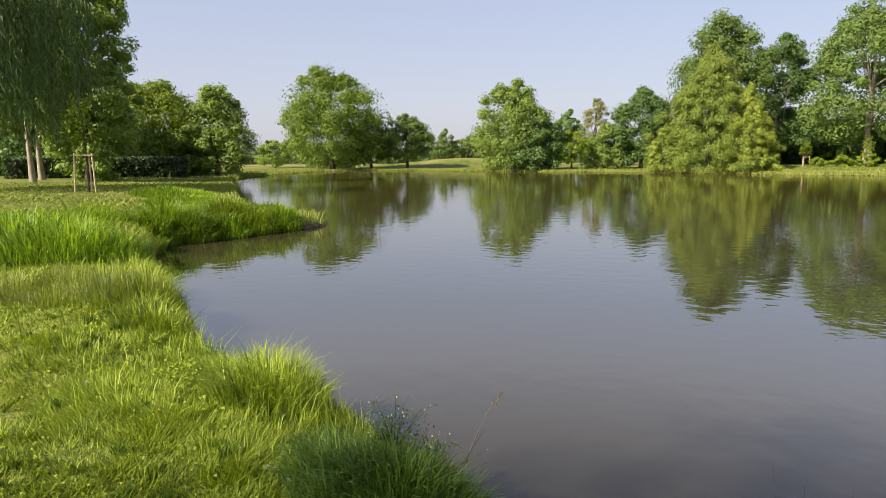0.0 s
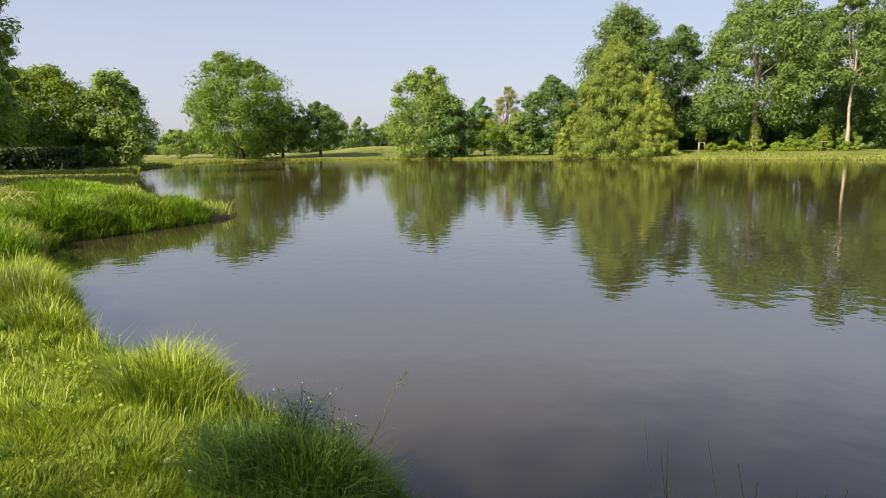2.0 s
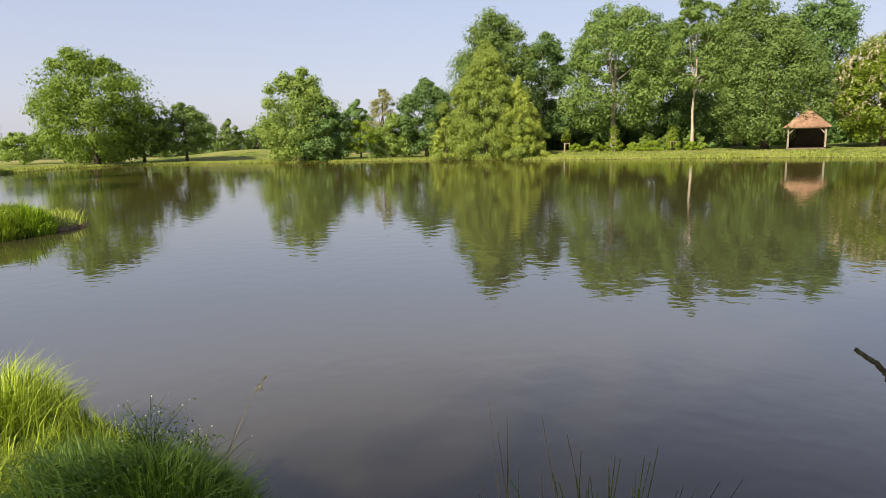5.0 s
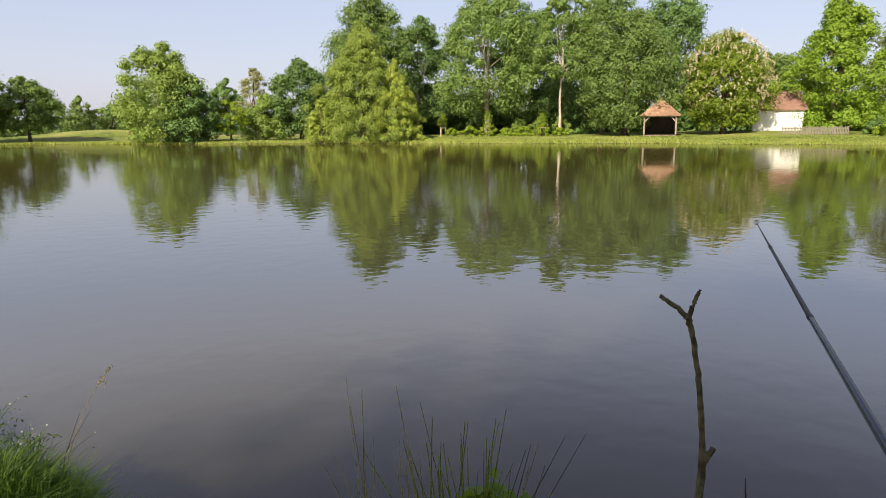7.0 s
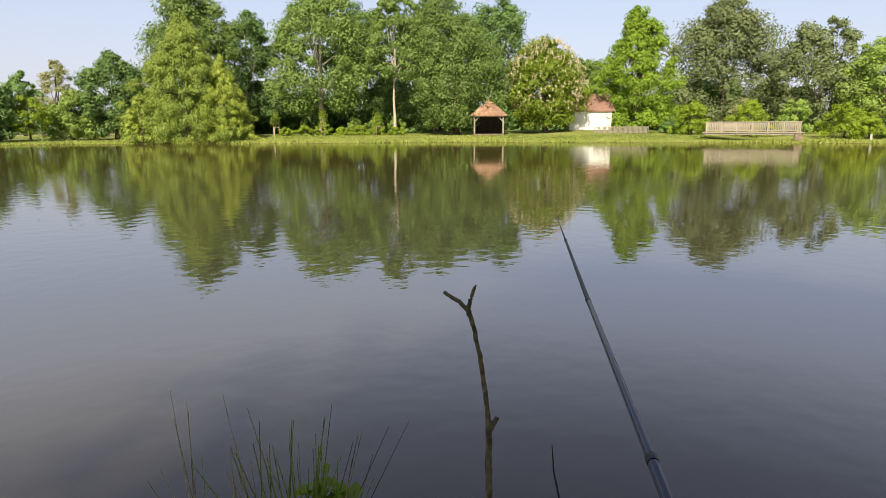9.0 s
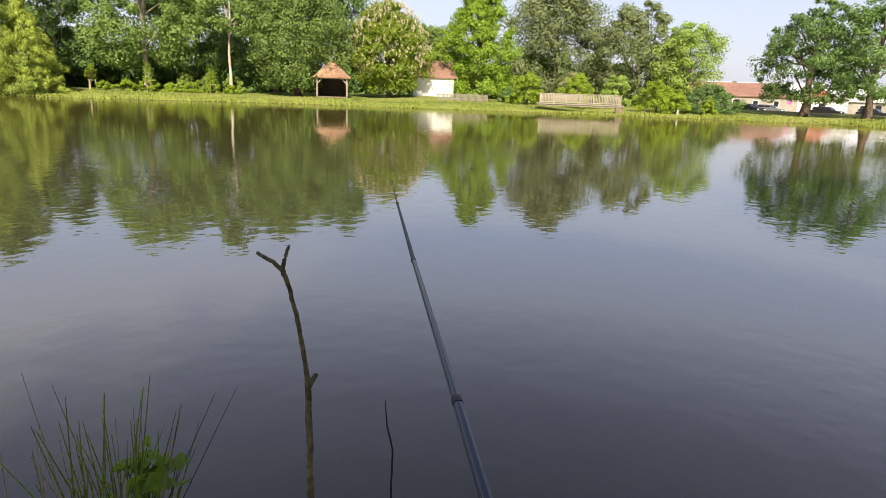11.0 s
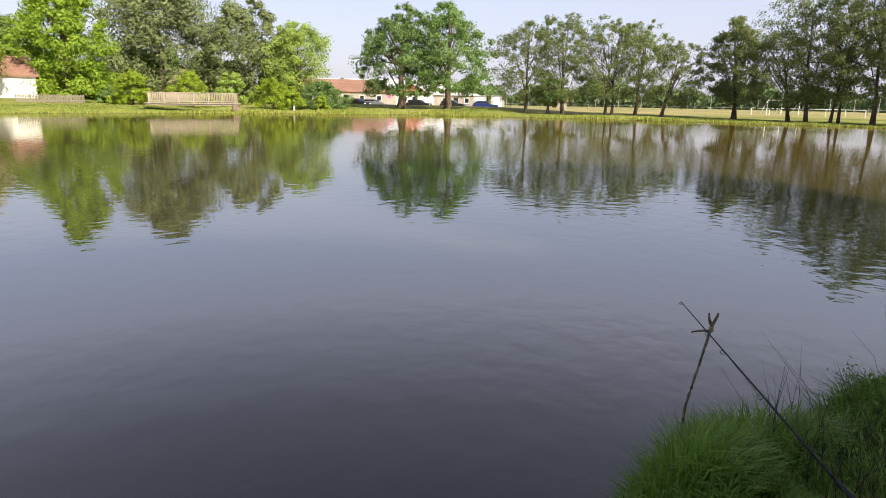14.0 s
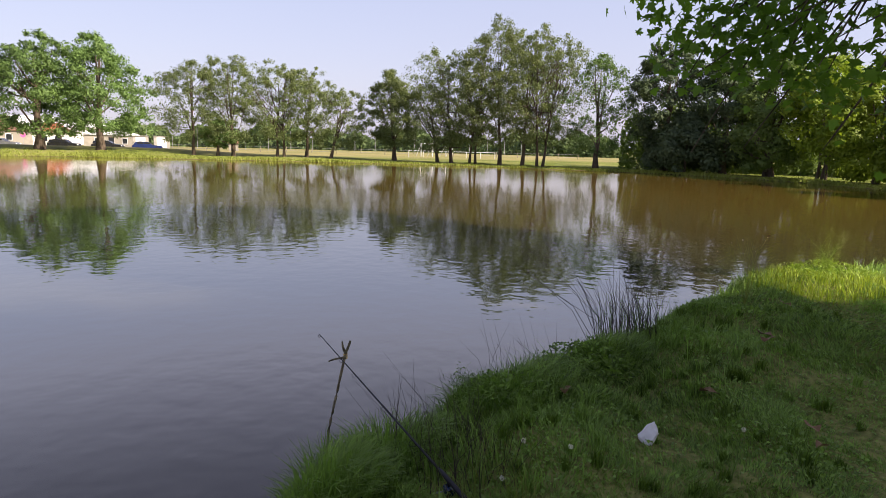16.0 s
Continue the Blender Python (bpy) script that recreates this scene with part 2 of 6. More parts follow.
mul = nt.nodes.new("ShaderNodeMath")
mul.operation = "MULTIPLY_ADD"
nt.links.new(gust, mul.inputs[0])
mul.inputs[1].default_value, mul.inputs[2].default_value = 0.12, 0.04
bn = bump(nt, b, rip, 0.1, 0.05)
nt.links.new(mul.outputs[0], bn.inputs["Strength"])
gloss = nt.nodes.new("ShaderNodeBsdfGlossy")
gloss.inputs["Roughness"].default_value = 0.02
nt.links.new(bn.outputs[0], gloss.inputs["Normal"])
graze = nt.nodes.new("ShaderNodeLayerWeight")
graze.inputs["Blend"].default_value = 0.5
nt.links.new(bn.outputs[0], graze.inputs["Normal"])
curve = nt.nodes.new("ShaderNodeMath")
curve.operation = "POWER"
nt.links.new(graze.outputs["Facing"], curve.inputs[0])
curve.inputs[1].default_value = 2.7
sheen = nt.nodes.new("ShaderNodeMixShader")
cap = nt.nodes.new("ShaderNodeMath")
cap.operation = "MULTIPLY"
cap.inputs[1].default_value = 0.94
nt.links.new(curve.outputs[0], cap.inputs[0])
nt.links.new(cap.outputs[0], sheen.inputs[0])
nt.links.new(b.outputs[0], sheen.inputs[1])
nt.links.new(gloss.outputs[0], sheen.inputs[2])
nt.links.new(sheen.outputs[0], nt.nodes["Material Output"].inputs[0])

# ground: turf, worn and dry patches, a straw-coloured sports field to the east, mud at the waterline
EARTH, nt, b = shader("grassy_ground", 0.95, 0.15)
turf = mix_rgb(nt, noise_fac(nt, 1.1, 5.0), (0.060, 0.086, 0.014), (0.190, 0.235, 0.036))
turf = mix_rgb(nt, noise_fac(nt, 0.12, 4.0, 0.40, 0.64), turf, (0.270, 0.270, 0.080))
turf = mix_rgb(nt, noise_fac(nt, 18.0, 4.0, 0.4, 0.75), turf, (0.075, 0.100, 0.020))
pos = nt.nodes.new("ShaderNodeNewGeometry")
psep = nt.nodes.new("ShaderNodeSeparateXYZ")
nt.links.new(pos.outputs["Position"], psep.inputs[0])
fx = nt.nodes.new("ShaderNodeMapRange")
fx.inputs["From Min"].default_value, fx.inputs["From Max"].default_value = 84, 96
nt.links.new(psep.outputs["X"], fx.inputs["Value"])
field = mix_rgb(nt, noise_fac(nt, 0.08, 4.0), (0.29, 0.25, 0.105), (0.20, 0.20, 0.075))
turf = mix_rgb(nt, fx.outputs[0], turf, field)
fy = nt.nodes.new("ShaderNodeMapRange")
fy.inputs["From Min"].default_value, fy.inputs["From Max"].default_value = 114, 128
nt.links.new(psep.outputs["Y"], fy.inputs["Value"])
turf = mix_rgb(nt, fy.outputs[0], turf, field)
mz = nt.nodes.new("ShaderNodeMapRange")
mz.inputs["From Min"].default_value, mz.inputs["From Max"].default_value = 1.0, 0.4
away_ = nt.nodes.new("ShaderNodeVectorMath")
away_.operation = "LENGTH"
nt.links.new(pos.outputs["Position"], away_.inputs[0])
reach = nt.nodes.new("ShaderNodeMapRange")
reach.inputs["From Min"].default_value, reach.inputs["From Max"].default_value = 20, 34
reach.inputs["To Min"].default_value, reach.inputs["To Max"].default_value = 0.12, 0.03
nt.links.new(away_.outputs["Value"], reach.inputs["Value"])
level_ = nt.nodes.new("ShaderNodeMath")
level_.operation = "DIVIDE"
nt.links.new(psep.outputs["Z"], level_.inputs[0])
nt.links.new(reach.outputs[0], level_.inputs[1])
nt.links.new(level_.outputs[0], mz.inputs["Value"])
mud = mix_rgb(nt, noise_fac(nt, 6.0, 4.0), (0.075, 0.050, 0.028), (0.17, 0.125, 0.075))
nt.links.new(mix_rgb(nt, mz.outputs[0], turf, mud), b.inputs["Base Color"])
bump(nt, b, noise_fac(nt, 9.0, 6.0), 0.6, 0.05)


# ---- mesh tools ----
def np_mesh(name, co, faces, material, smooth=False):
    co, faces = np.asarray(co, dtype=np.float32), np.asarray(faces, dtype=np.int32)
    me = bpy.data.meshes.new(name)
    n, k = faces.shape
    me.vertices.add(len(co))
    me.vertices.foreach_set("co", co.ravel())
    me.loops.add(n * k)
    me.loops.foreach_set("vertex_index", faces.ravel())
    me.polygons.add(n)
    me.polygons.foreach_set("loop_start", np.arange(0, n * k, k, dtype=np.int32))
    if smooth:
        me.polygons.foreach_set("use_smooth", np.ones(n, dtype=bool))
    me.update(calc_edges=True)
    me.materials.append(material)
    return me


def holder(name, x, y, z, turn=0.0):
    ob = new(name)
    ob.empty_display_size = 0.2
    ob.matrix_basis = pose(x, y, z, 0, 0, turn)
    return ob


def under(name, me, parent, label=""):
    ob = new(name, me)
    ob.parent = parent
    return tagged(ob, label)


def part(name, bm, material, parent, label="", smooth=False):
    me = bpy.data.meshes.new(name)
    bm.to_mesh(me)
    bm.free()
    me.materials.append(material)
    if smooth:
        me.polygons.foreach_set("use_smooth", np.ones(len(me.polygons), dtype=bool))
    return under(name, me, parent, label)


def box(bm, x, y, z, sx, sy, sz, turn=None, bevel=0.0):
    """A block centred at x, y, z, with eased edges if wanted."""
    geo = bmesh.ops.create_cube(bm, size=1)
    m = Matrix.Translation((x, y, z)) @ (turn or Matrix()) @ Matrix.Diagonal((sx, sy, sz, 1))
    bmesh.ops.transform(bm, matrix=m, verts=geo["verts"])
    if bevel:
        edges = list({e for v in geo["verts"] for e in v.link_edges})
        bmesh.ops.bevel(bm, geom=edges, offset=bevel, segments=1, affect="EDGES")
    return bm


def block(x, y, z, sx, sy, sz, turn=None, bevel=0.0):
    return box(bmesh.new(), x, y, z, sx, sy, sz, turn, bevel)


def tubes(runs, sides=7):
    """Tapered tubes along runs of points: (points, radii) each; returns vertices and quads."""
    cos, quads, off = [], [], 0
    ang = np.arange(sides) * 2 * math.pi / sides
    for pts, rad in runs:
        p = np.asarray(pts, dtype=float)
        r = np.asarray(rad, dtype=float)
        d = np.gradient(p, axis=0)
        d /= np.linalg.norm(d, axis=1)[:, None] + 1e-9
        ref = np.where(np.abs(d[:, 2:3]) > 0.9, [[1.0, 0, 0]], [[0, 0, 1.0]])
        a = np.cross(d, ref)
        a /= np.linalg.norm(a, axis=1)[:, None]
        c = np.cross(d, a)
        ring = p[:, None] + r[:, None, None] * (a[:, None] * np.cos(ang)[None, :, None] + c[:, None] * np.sin(ang)[None, :, None])
        n = len(p)
        cos.append(ring.reshape(-1, 3))
        i = np.arange(n - 1)[:, None] * sides + np.arange(sides)[None]
        j = np.arange(n - 1)[:, None] * sides + (np.arange(sides)[None] + 1) % sides
        quads.append(np.stack([i, j, j + sides, i + sides], -1).reshape(-1, 4) + off)
        off += n * sides
    return np.concatenate(cos), np.concatenate(quads)


def leaves_at(rng, centre, normal, size, ratio=0.55, along=None, three=False):
    """Pointed leaf quads at the centres, roughly facing the normals."""
    n = len(centre)
    nor = normal / (np.linalg.norm(normal, axis=1)[:, None] + 1e-9)
    t = rng.normal(size=(n, 3)) if along is None else along + rng.normal(scale=0.25, size=(n, 3))
    t -= nor * (t * nor).sum(1)[:, None]
    t /= np.linalg.norm(t, axis=1)[:, None] + 1e-9
    s = np.cross(nor, t)
    L = (size * rng.uniform(0.6, 1.3, n))[:, None]
    if three:
        co = np.stack([centre - t * L * 0.45 + s * L * ratio * 0.6, centre - t * L * 0.45 - s * L * ratio * 0.6, centre + t * L * 0.65], 1)
        return co.reshape(-1, 3), np.arange(3 * n).reshape(n, 3)
    bend = nor * L * 0.18
    co = np.stack([centre - t * L * 0.5 - bend, centre + s * L * ratio * 0.5, centre + t * L * 0.5 - bend, centre - s * L * ratio * 0.5], 1)
    return co.reshape(-1, 3), np.arange(4 * n).reshape(n, 4)


# ---- plan of the pond and lie of the land ----
SHORELINE = [
    (1.59, 0.99), (0.84, 1.88), (0.25, 2.67), (-0.27, 3.25), (-1.17, 4.17), (-2.19, 4.88), (-3.1, 5.87), (-3.76, 6.95), (-4.88, 8.53), (-5.98, 10.07),
    (-7.51, 12.4), (-7.93, 13.64), (-6.96, 15.34), (-6.1, 16.84), (-5.42, 18.49), (-6.82, 20.49), (-10.25, 23.35), (-12.14, 27.57), (-18, 40), (-24, 53),
    (-26.5, 64), (-26.5, 78), (-23, 88), (-14, 89), (-6, 85.5), (1, 81.5), (15, 75), (28, 64.5), (39, 58), (47, 52),
    (52.5, 44.5), (60, 37), (65.5, 29), (71, 20), (74.5, 12), (73.5, 0), (71.5, -11), (67, -24), (60.5, -35), (52, -42.5),
]
SHORELINE += [(43, -46), (33, -45), (23, -41), (15.43, -32.77), (10.52, -22.86), (8.19, -15.8), (6.93, -11.19)]
SHORELINE += [(6.98, -9.17), (6.08, -6.76), (4.87, -4.63), (4.4, -3.72), (4.03, -2.61), (3.57, -2.07), (3.45, -1.58), (2.99, -1.24), (2.4, -0.7), (1.97, 0.15)]


def smooth_ring(pts, steps=6):
    p = np.array(pts)
    n = len(p)
    out = []
    for i in range(n):
        a, b_, c, d = p[i - 1], p[i], p[(i + 1) % n], p[(i + 2) % n]
        for k in range(steps):
            t = k / steps
            out.append(0.5 * (2 * b_ + (c - a) * t + (2 * a - 5 * b_ + 4 * c - d) * t * t + (3 * b_ - a - 3 * c + d) * t ** 3))
    return np.array(out)


RING = smooth_ring(SHORELINE)


def from_shore(q):
    """Signed distance to the waterline: positive on land."""
    q = np.asarray(q, dtype=float).reshape(-1, 2)
    q = q.astype(np.float32)
    a, b_ = RING.astype(np.float32), np.roll(RING, -1, axis=0).astype(np.float32)
    out = np.empty(len(q))
    for s in range(0, len(q), 4000):
        c = q[s:s + 4000, None]
        ab = (b_ - a)[None]
        t = np.clip(((c[..., 0] - a[None, :, 0]) * ab[..., 0] + (c[..., 1] - a[None, :, 1]) * ab[..., 1]) / (ab ** 2).sum(-1), 0, 1)
        dx = c[..., 0] - a[None, :, 0] - t * ab[..., 0]
        dy = c[..., 1] - a[None, :, 1] - t * ab[..., 1]
        dist = np.sqrt((dx * dx + dy * dy).min(1))
        ay, by = a[None, :, 1], b_[None, :, 1]
        cross = (ay > c[..., 1]) != (by > c[..., 1])
        xs = a[None, :, 0] + (c[..., 1] - ay) / np.where(by == ay, 1e-9, by - ay) * (b_ - a)[None, :, 0]
        inside = (cross & (c[..., 0] < xs)).sum(1) % 2 == 1
        out[s:s + 4000] = np.where(inside, -dist, dist)
    return out


LEVELS = np.array([
    (-3, 3, 0.39), (-8, 10, 0.4), (-9.5, 17, 0.22), (-14, 23, 0.28), (-19, 27, 0.59), (-31, 55, 0.49), (-26, 90, 0.14), (0, 88, 0.15), (12, 85, 0.31), (21, 72, 0.4),
    (35, 78, 0.67), (54, 61, 0.7), (77, 63, 1), (71, 57, 1.22), (67, 41, 0.8), (66.3, 31.5, 0.14), (81, 15, 0.72), (90, 18, 0.95), (90, 10, 0.95), (90, 3, 0.9), (85, -5, 0.14), (78, -28, 0.14), (57, -45, 0.14), (35, -50, 0.14), (8, -12, 0.38),
    (3, -4, 0.42), (0, 0, 0.42), (107, 20, 0.14), (108, 5, 0.14), (135, 15, 0.14), (0, 150, 0.2), (-45, 40, 0.52),
])


def land(q):
    """Height of the ground."""
    q = np.asarray(q, dtype=float).reshape(-1, 2)
    d = from_shore(q)
    w = 1 / (((q[:, None] - LEVELS[None, :, :2]) ** 2).sum(-1) + 1.5) ** 1.5
    level = (w * LEVELS[None, :, 2]).sum(1) / w.sum(1)
    level += 1.4 * np.exp(-(((q[:, 0] + 8) / 12) ** 2 + ((q[:, 1] - 113) / 7) ** 2))
    away = np.hypot(q[:, 0], q[:, 1])
    a = np.clip(0.16 + (away - 14) * 0.12, 0.16, 5.0)
    lumps = 0.085 * np.sin(q[:, 0] * 2.3 + 1.3 * np.sin(q[:, 1] * 1.7)) * np.sin(q[:, 1] * 2.9 + q[:, 0]) * np.clip(1.6 - away / 14, 0, 1)
    up = 0.13 * (1 - np.exp(-np.maximum(d, 0) / 0.12)) + (level - 0.13 + lumps) * (1 - np.exp(-np.maximum(d, 0) / a))
    return np.where(d > 0, up, -0.7 * (1 - np.exp(np.minimum(d, 0) / 0.4)))


def ground_at(x, y):
    return float(land([(x, y)])[0])


def grid_lines(lo, hi):
    """Closely spaced lines round the viewpoint, wider ones further off."""
    xs = list(np.arange(lo, hi, 0.28))
    for sign, start in ((1, hi), (-1, lo)):
        x, step = start, 0.2
        while abs(x) < 1500:
            xs.append(x)
            x += sign * step
            step = min(step * 1.12, 2.3) if abs(x) < 150 else step * 1.25
    return np.unique(np.round(xs, 4))


gx, gy = grid_lines(-11, 9), grid_lines(-13, 21)
GX, GY = np.meshgrid(gx, gy)
flat = np.stack([GX.ravel(), GY.ravel()], 1)
gz = land(flat)
ny, nx = GX.shape
ii = (np.arange(ny - 1)[:, None] * nx + np.arange(nx - 1)[None]).ravel()
ground = new("ground", np_mesh("ground", np.column_stack([flat, gz]), np.stack([ii, ii + 1, ii + nx + 1, ii + nx], 1), EARTH, True))
tagged(ground, "grassy parkland ground with muddy pond edges and a dry field", "ground", kind="structure")

wbm = bmesh.new()
bmesh.ops.create_grid(wbm, x_segments=40, y_segments=40, size=150, matrix=Matrix.Translation((20, 20, 0)))
wme = bpy.data.meshes.new("water")
wbm.to_mesh(wme)
wbm.free()
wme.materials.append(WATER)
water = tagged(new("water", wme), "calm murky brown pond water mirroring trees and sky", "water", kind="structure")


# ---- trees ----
VIEW_DROP = 0.008  # tops sink with distance from the viewpoint to fit the camera's pitch


def profile(shape, u):
    if shape == "cone":
        return np.clip((1 - u ** 1.6) ** 0.85, 0.05, 1)
    if shape == "ovate":
        return np.clip((1 - u ** 2.0) ** 0.75 * (0.88 + 0.12 * np.cos(u * 13)), 0.08, 1)
    if shape == "column":
        return np.clip(np.sin(np.pi * (u * 0.88 + 0.1)) ** 0.45, 0.1, 1)
    if shape == "high":
        return np.clip(np.sin(np.pi * (u ** 1.3 * 0.80 + 0.16)) ** 0.7, 0.1, 1)
    if shape == "bush":
        return np.clip(np.cos(np.pi * 0.5 * u) ** 0.55, 0.1, 1)
    return np.clip(np.sin(np.pi * (u * 0.80 + 0.17)) ** 0.65, 0.1, 1)


def crown_points(rng, bottom, top, radius, shape, puffs, per_puff, puff_size, droop=0.0):
    """Leaf places and facings in clumps that fill an uneven crown, and the clumps' centres."""
    u = rng.uniform(0, 1, puffs) ** 0.9
    ang = rng.uniform(0, 2 * math.pi, puffs)
    lobes = 0.95 + 0.23 * np.sin(ang * 3 + rng.uniform(0, 6)) * np.sin(u * 5 + rng.uniform(0, 6)) + rng.uniform(-0.14, 0.17, puffs)
    dip = 1 - 0.15 * (0.5 + 0.5 * np.sin(ang * 2 + rng.uniform(0, 6))) * (0.4 + 0.6 * u)
    rr = radius * profile(shape, u) * np.sqrt(rng.uniform(0.25, 1.0, puffs)) * lobes
    c = np.column_stack([rr * np.cos(ang), rr * np.sin(ang), bottom + (top - bottom) * u * dip - droop * rr])
    ps = puff_size * radius * rng.uniform(0.40, 1.30, puffs) * (0.5 + 0.5 * profile(shape, u))
    d = rng.normal(size=(puffs, per_puff, 3))
    d /= np.linalg.norm(d, axis=2)[..., None]
    p = c[:, None] + d * (ps[:, None] * rng.uniform(0.1, 1.0, (puffs, per_puff)) ** 0.5)[..., None] * [1, 1, 0.72] + rng.normal(scale=0.022 * radius, size=d.shape)
    p[..., 2] -= droop * 0.6 * np.linalg.norm(d[..., :2], axis=2) * ps[:, None]
    nor = d + rng.normal(scale=0.24, size=d.shape) + [0, 0, 0.30]
    keep = p[..., 2] > bottom * 0.35 + 0.05
    return p[keep], nor[keep], c


def tree(name, label, x, y, top, width, leaf, shape="round", clear=0.18, puffs=90, per_puff=75, size=0.42, puff=0.30, bark=BARK,
         trunk=0.022, lean=(0.0, 0.0), seed=None, limbs=9, droop=0.0, group="", category="tree", z=None, depth=None, stems=1):
    """A broadleaf tree: tapered trunk with limbs, and a crown of many small leaf sprays."""
    rng = np.random.default_rng(seed if seed is not None else int(abs(x) * 131 + abs(y) * 37) + 5)
    z0 = ground_at(x, y) if z is None else z
    h = top - VIEW_DROP * math.hypot(x, y) - z0
    base = holder(name, x, y, z0 - 0.05)
    bottom, radius = h * clear, width * 0.5
    p, nor, c = crown_points(rng, bottom, h, radius, shape, int(puffs * 1.35), int(per_puff * 2.0), puff, droop)
    p[:, 0] += lean[0] * p[:, 2]
    p[:, 1] += lean[1] * p[:, 2]
    c[:, 0] += lean[0] * c[:, 2]
    c[:, 1] += lean[1] * c[:, 2]
    r0 = h * trunk
    runs = []
    for s in range(stems):
        hs = np.linspace(0, 1, 8)
        wob = rng.normal(scale=0.012 * h, size=(8, 2)) * (hs * (1.2 - hs))[:, None] * 2
        sx, sy = (0, 0) if stems == 1 else rng.uniform(-0.05, 0.05, 2) * h
        sl = (0, 0) if stems == 1 else rng.uniform(-0.12, 0.12, 2)
        pts = np.column_stack([sx + wob[:, 0] + (lean[0] + sl[0]) * hs * h * 0.85, sy + wob[:, 1] + (lean[1] + sl[1]) * hs * h * 0.85, hs * h * 0.85])
        rad = r0 * (1 - hs) ** 0.8 + r0 * 0.08
        rad[0] *= 1.5
        runs.append((pts, rad * (1 if stems == 1 else 0.75)))
        for k in range(limbs):
            t = rng.uniform(max(clear * 0.9, 0.12), 0.72)
            a = np.array([np.interp(t, hs * 0.85, pts[:, i]) for i in range(3)])
            near = c[(c[:, 2] > a[2] + 0.02 * h)]
            if len(near) == 0:
                continue
            e = near[rng.integers(len(near))]
            m1 = a + (e - a) * 0.45 + [0, 0, -0.02 * h]
            m2 = a + (e - a) * 0.75 + rng.normal(scale=0.012 * h, size=3)
            r1 = r0 * (1 - t) ** 0.9 * rng.uniform(0.35, 0.6)
            runs.append(([a, m1, m2, e], [r1, r1 * 0.7, r1 * 0.45, r1 * 0.15]))
            for q in range(2):
                e2 = m2 + (e - a) * 0.12 + rng.normal(scale=0.03 * h, size=3)
                runs.append(([m1 if q else m2, (m2 + e2) / 2, e2], [r1 * 0.4, r1 * 0.25, r1 * 0.08]))
    under("trunk", np_mesh("trunk", *tubes(runs), bark, True), base)
    if droop > 0.1:
        out = np.column_stack([p[:, :2] / (np.linalg.norm(p[:, :2], axis=1)[:, None] + 0.01), np.full(len(p), -0.7)])
        co, f = leaves_at(rng, p, nor, size * 0.95, 0.30, out, three=True)
    else:
        co, f = leaves_at(rng, p, nor, size * 0.64, 0.62, three=True)
    under("crown", np_mesh("crown", co, f, leaf), base)
    return tagged(base, label, category, group)


def bush(label, x, y, top, width, leaf, size=0.22, puffs=40, per_puff=60, name="bush", group="", seed=None):
    return tree(name, label, x, y, top, width, leaf, "bush", 0.02, int(puffs * 1.2), per_puff, size, 0.27, trunk=0.03, limbs=5, group=group, category="shrub", seed=seed)


def blossom(t, width, top, bottom, count, seed):
    """Upright candles of blossom on the crown's outside, as a part of the tree."""
    rng = np.random.default_rng(seed)
    u = rng.uniform(0.05, 0.98, count)
    a = rng.uniform(0, 2 * math.pi, count)
    r = width * 0.5 * profile("round", u) * rng.uniform(0.9, 1.06, count)
    c = np.column_stack([r * np.cos(a), r * np.sin(a), bottom + (top - bottom) * u])
    c = np.repeat(c, 8, axis=0) + rng.normal(scale=(0.06, 0.06, 0.14), size=(count * 8, 3))
    co, f = leaves_at(rng, c, rng.normal(size=c.shape), 0.17, 0.8)
    under("blossom", np_mesh("blossom", co, f, BLOSSOM), t, "creamy white upright flower candles")


# west bank, beyond the cove
tree("poplar_tree", "tall leafy poplar with a full dark green crown", -28.9, 41.2, 17.8, 6.4, MID, "column", 0.01, 230, 90, 0.34, 0.27, trunk=0.014)
tree("poplar_tree", "pale-trunked poplar behind the willow on the lawn", -33.5, 42.5, 16.0, 6.0, OAK, "column", 0.22, 110, 80, 0.34, 0.28, PALE, trunk=0.011)
tree("poplar_tree", "slim pale-trunked tree behind the willow", -31.0, 38.5, 15.0, 5.0, DARK, "high", 0.3, 80, 70, 0.34, 0.28, PALE, trunk=0.011)
tree("chestnut_tree", "broad chestnut with pale flower heads at the lawn's edge", -34.3, 58.0, 9.8, 9.6, VIVID, "round", 0.06, 110, 90, 0.36)
tree("lime_tree", "dark rounded lime tree beside the pond", -28.2, 59.0, 9.2, 7.0, MID, "round", 0.06, 110, 85, 0.36)
tree("lime_tree", "dark rounded lime tree beside the pond", -35.0, 52.0, 8.0, 8.0, MID, "round", 0.03, 90, 80, 0.36)
tree("lime_tree", "dark tree behind the trimmed hedge", -41.0, 52.0, 11.0, 9.0, DARK, "round", 0.05, 90, 80, 0.4)
tree("small_tree", "small bright tree at the meadow's edge", -39.0, 102.8, 5.9, 6.2, MID, "round", 0.1, 50, 60, 0.4)
# unseen tree, added out of view to throw a shadow streak across the lawn
tree("lime_tree", "unseen tree added to cast a shadow on the west lawn", -21.0, 10.5, 9.0, 6.0, MID, "round", 0.3, 60, 60, 0.5)
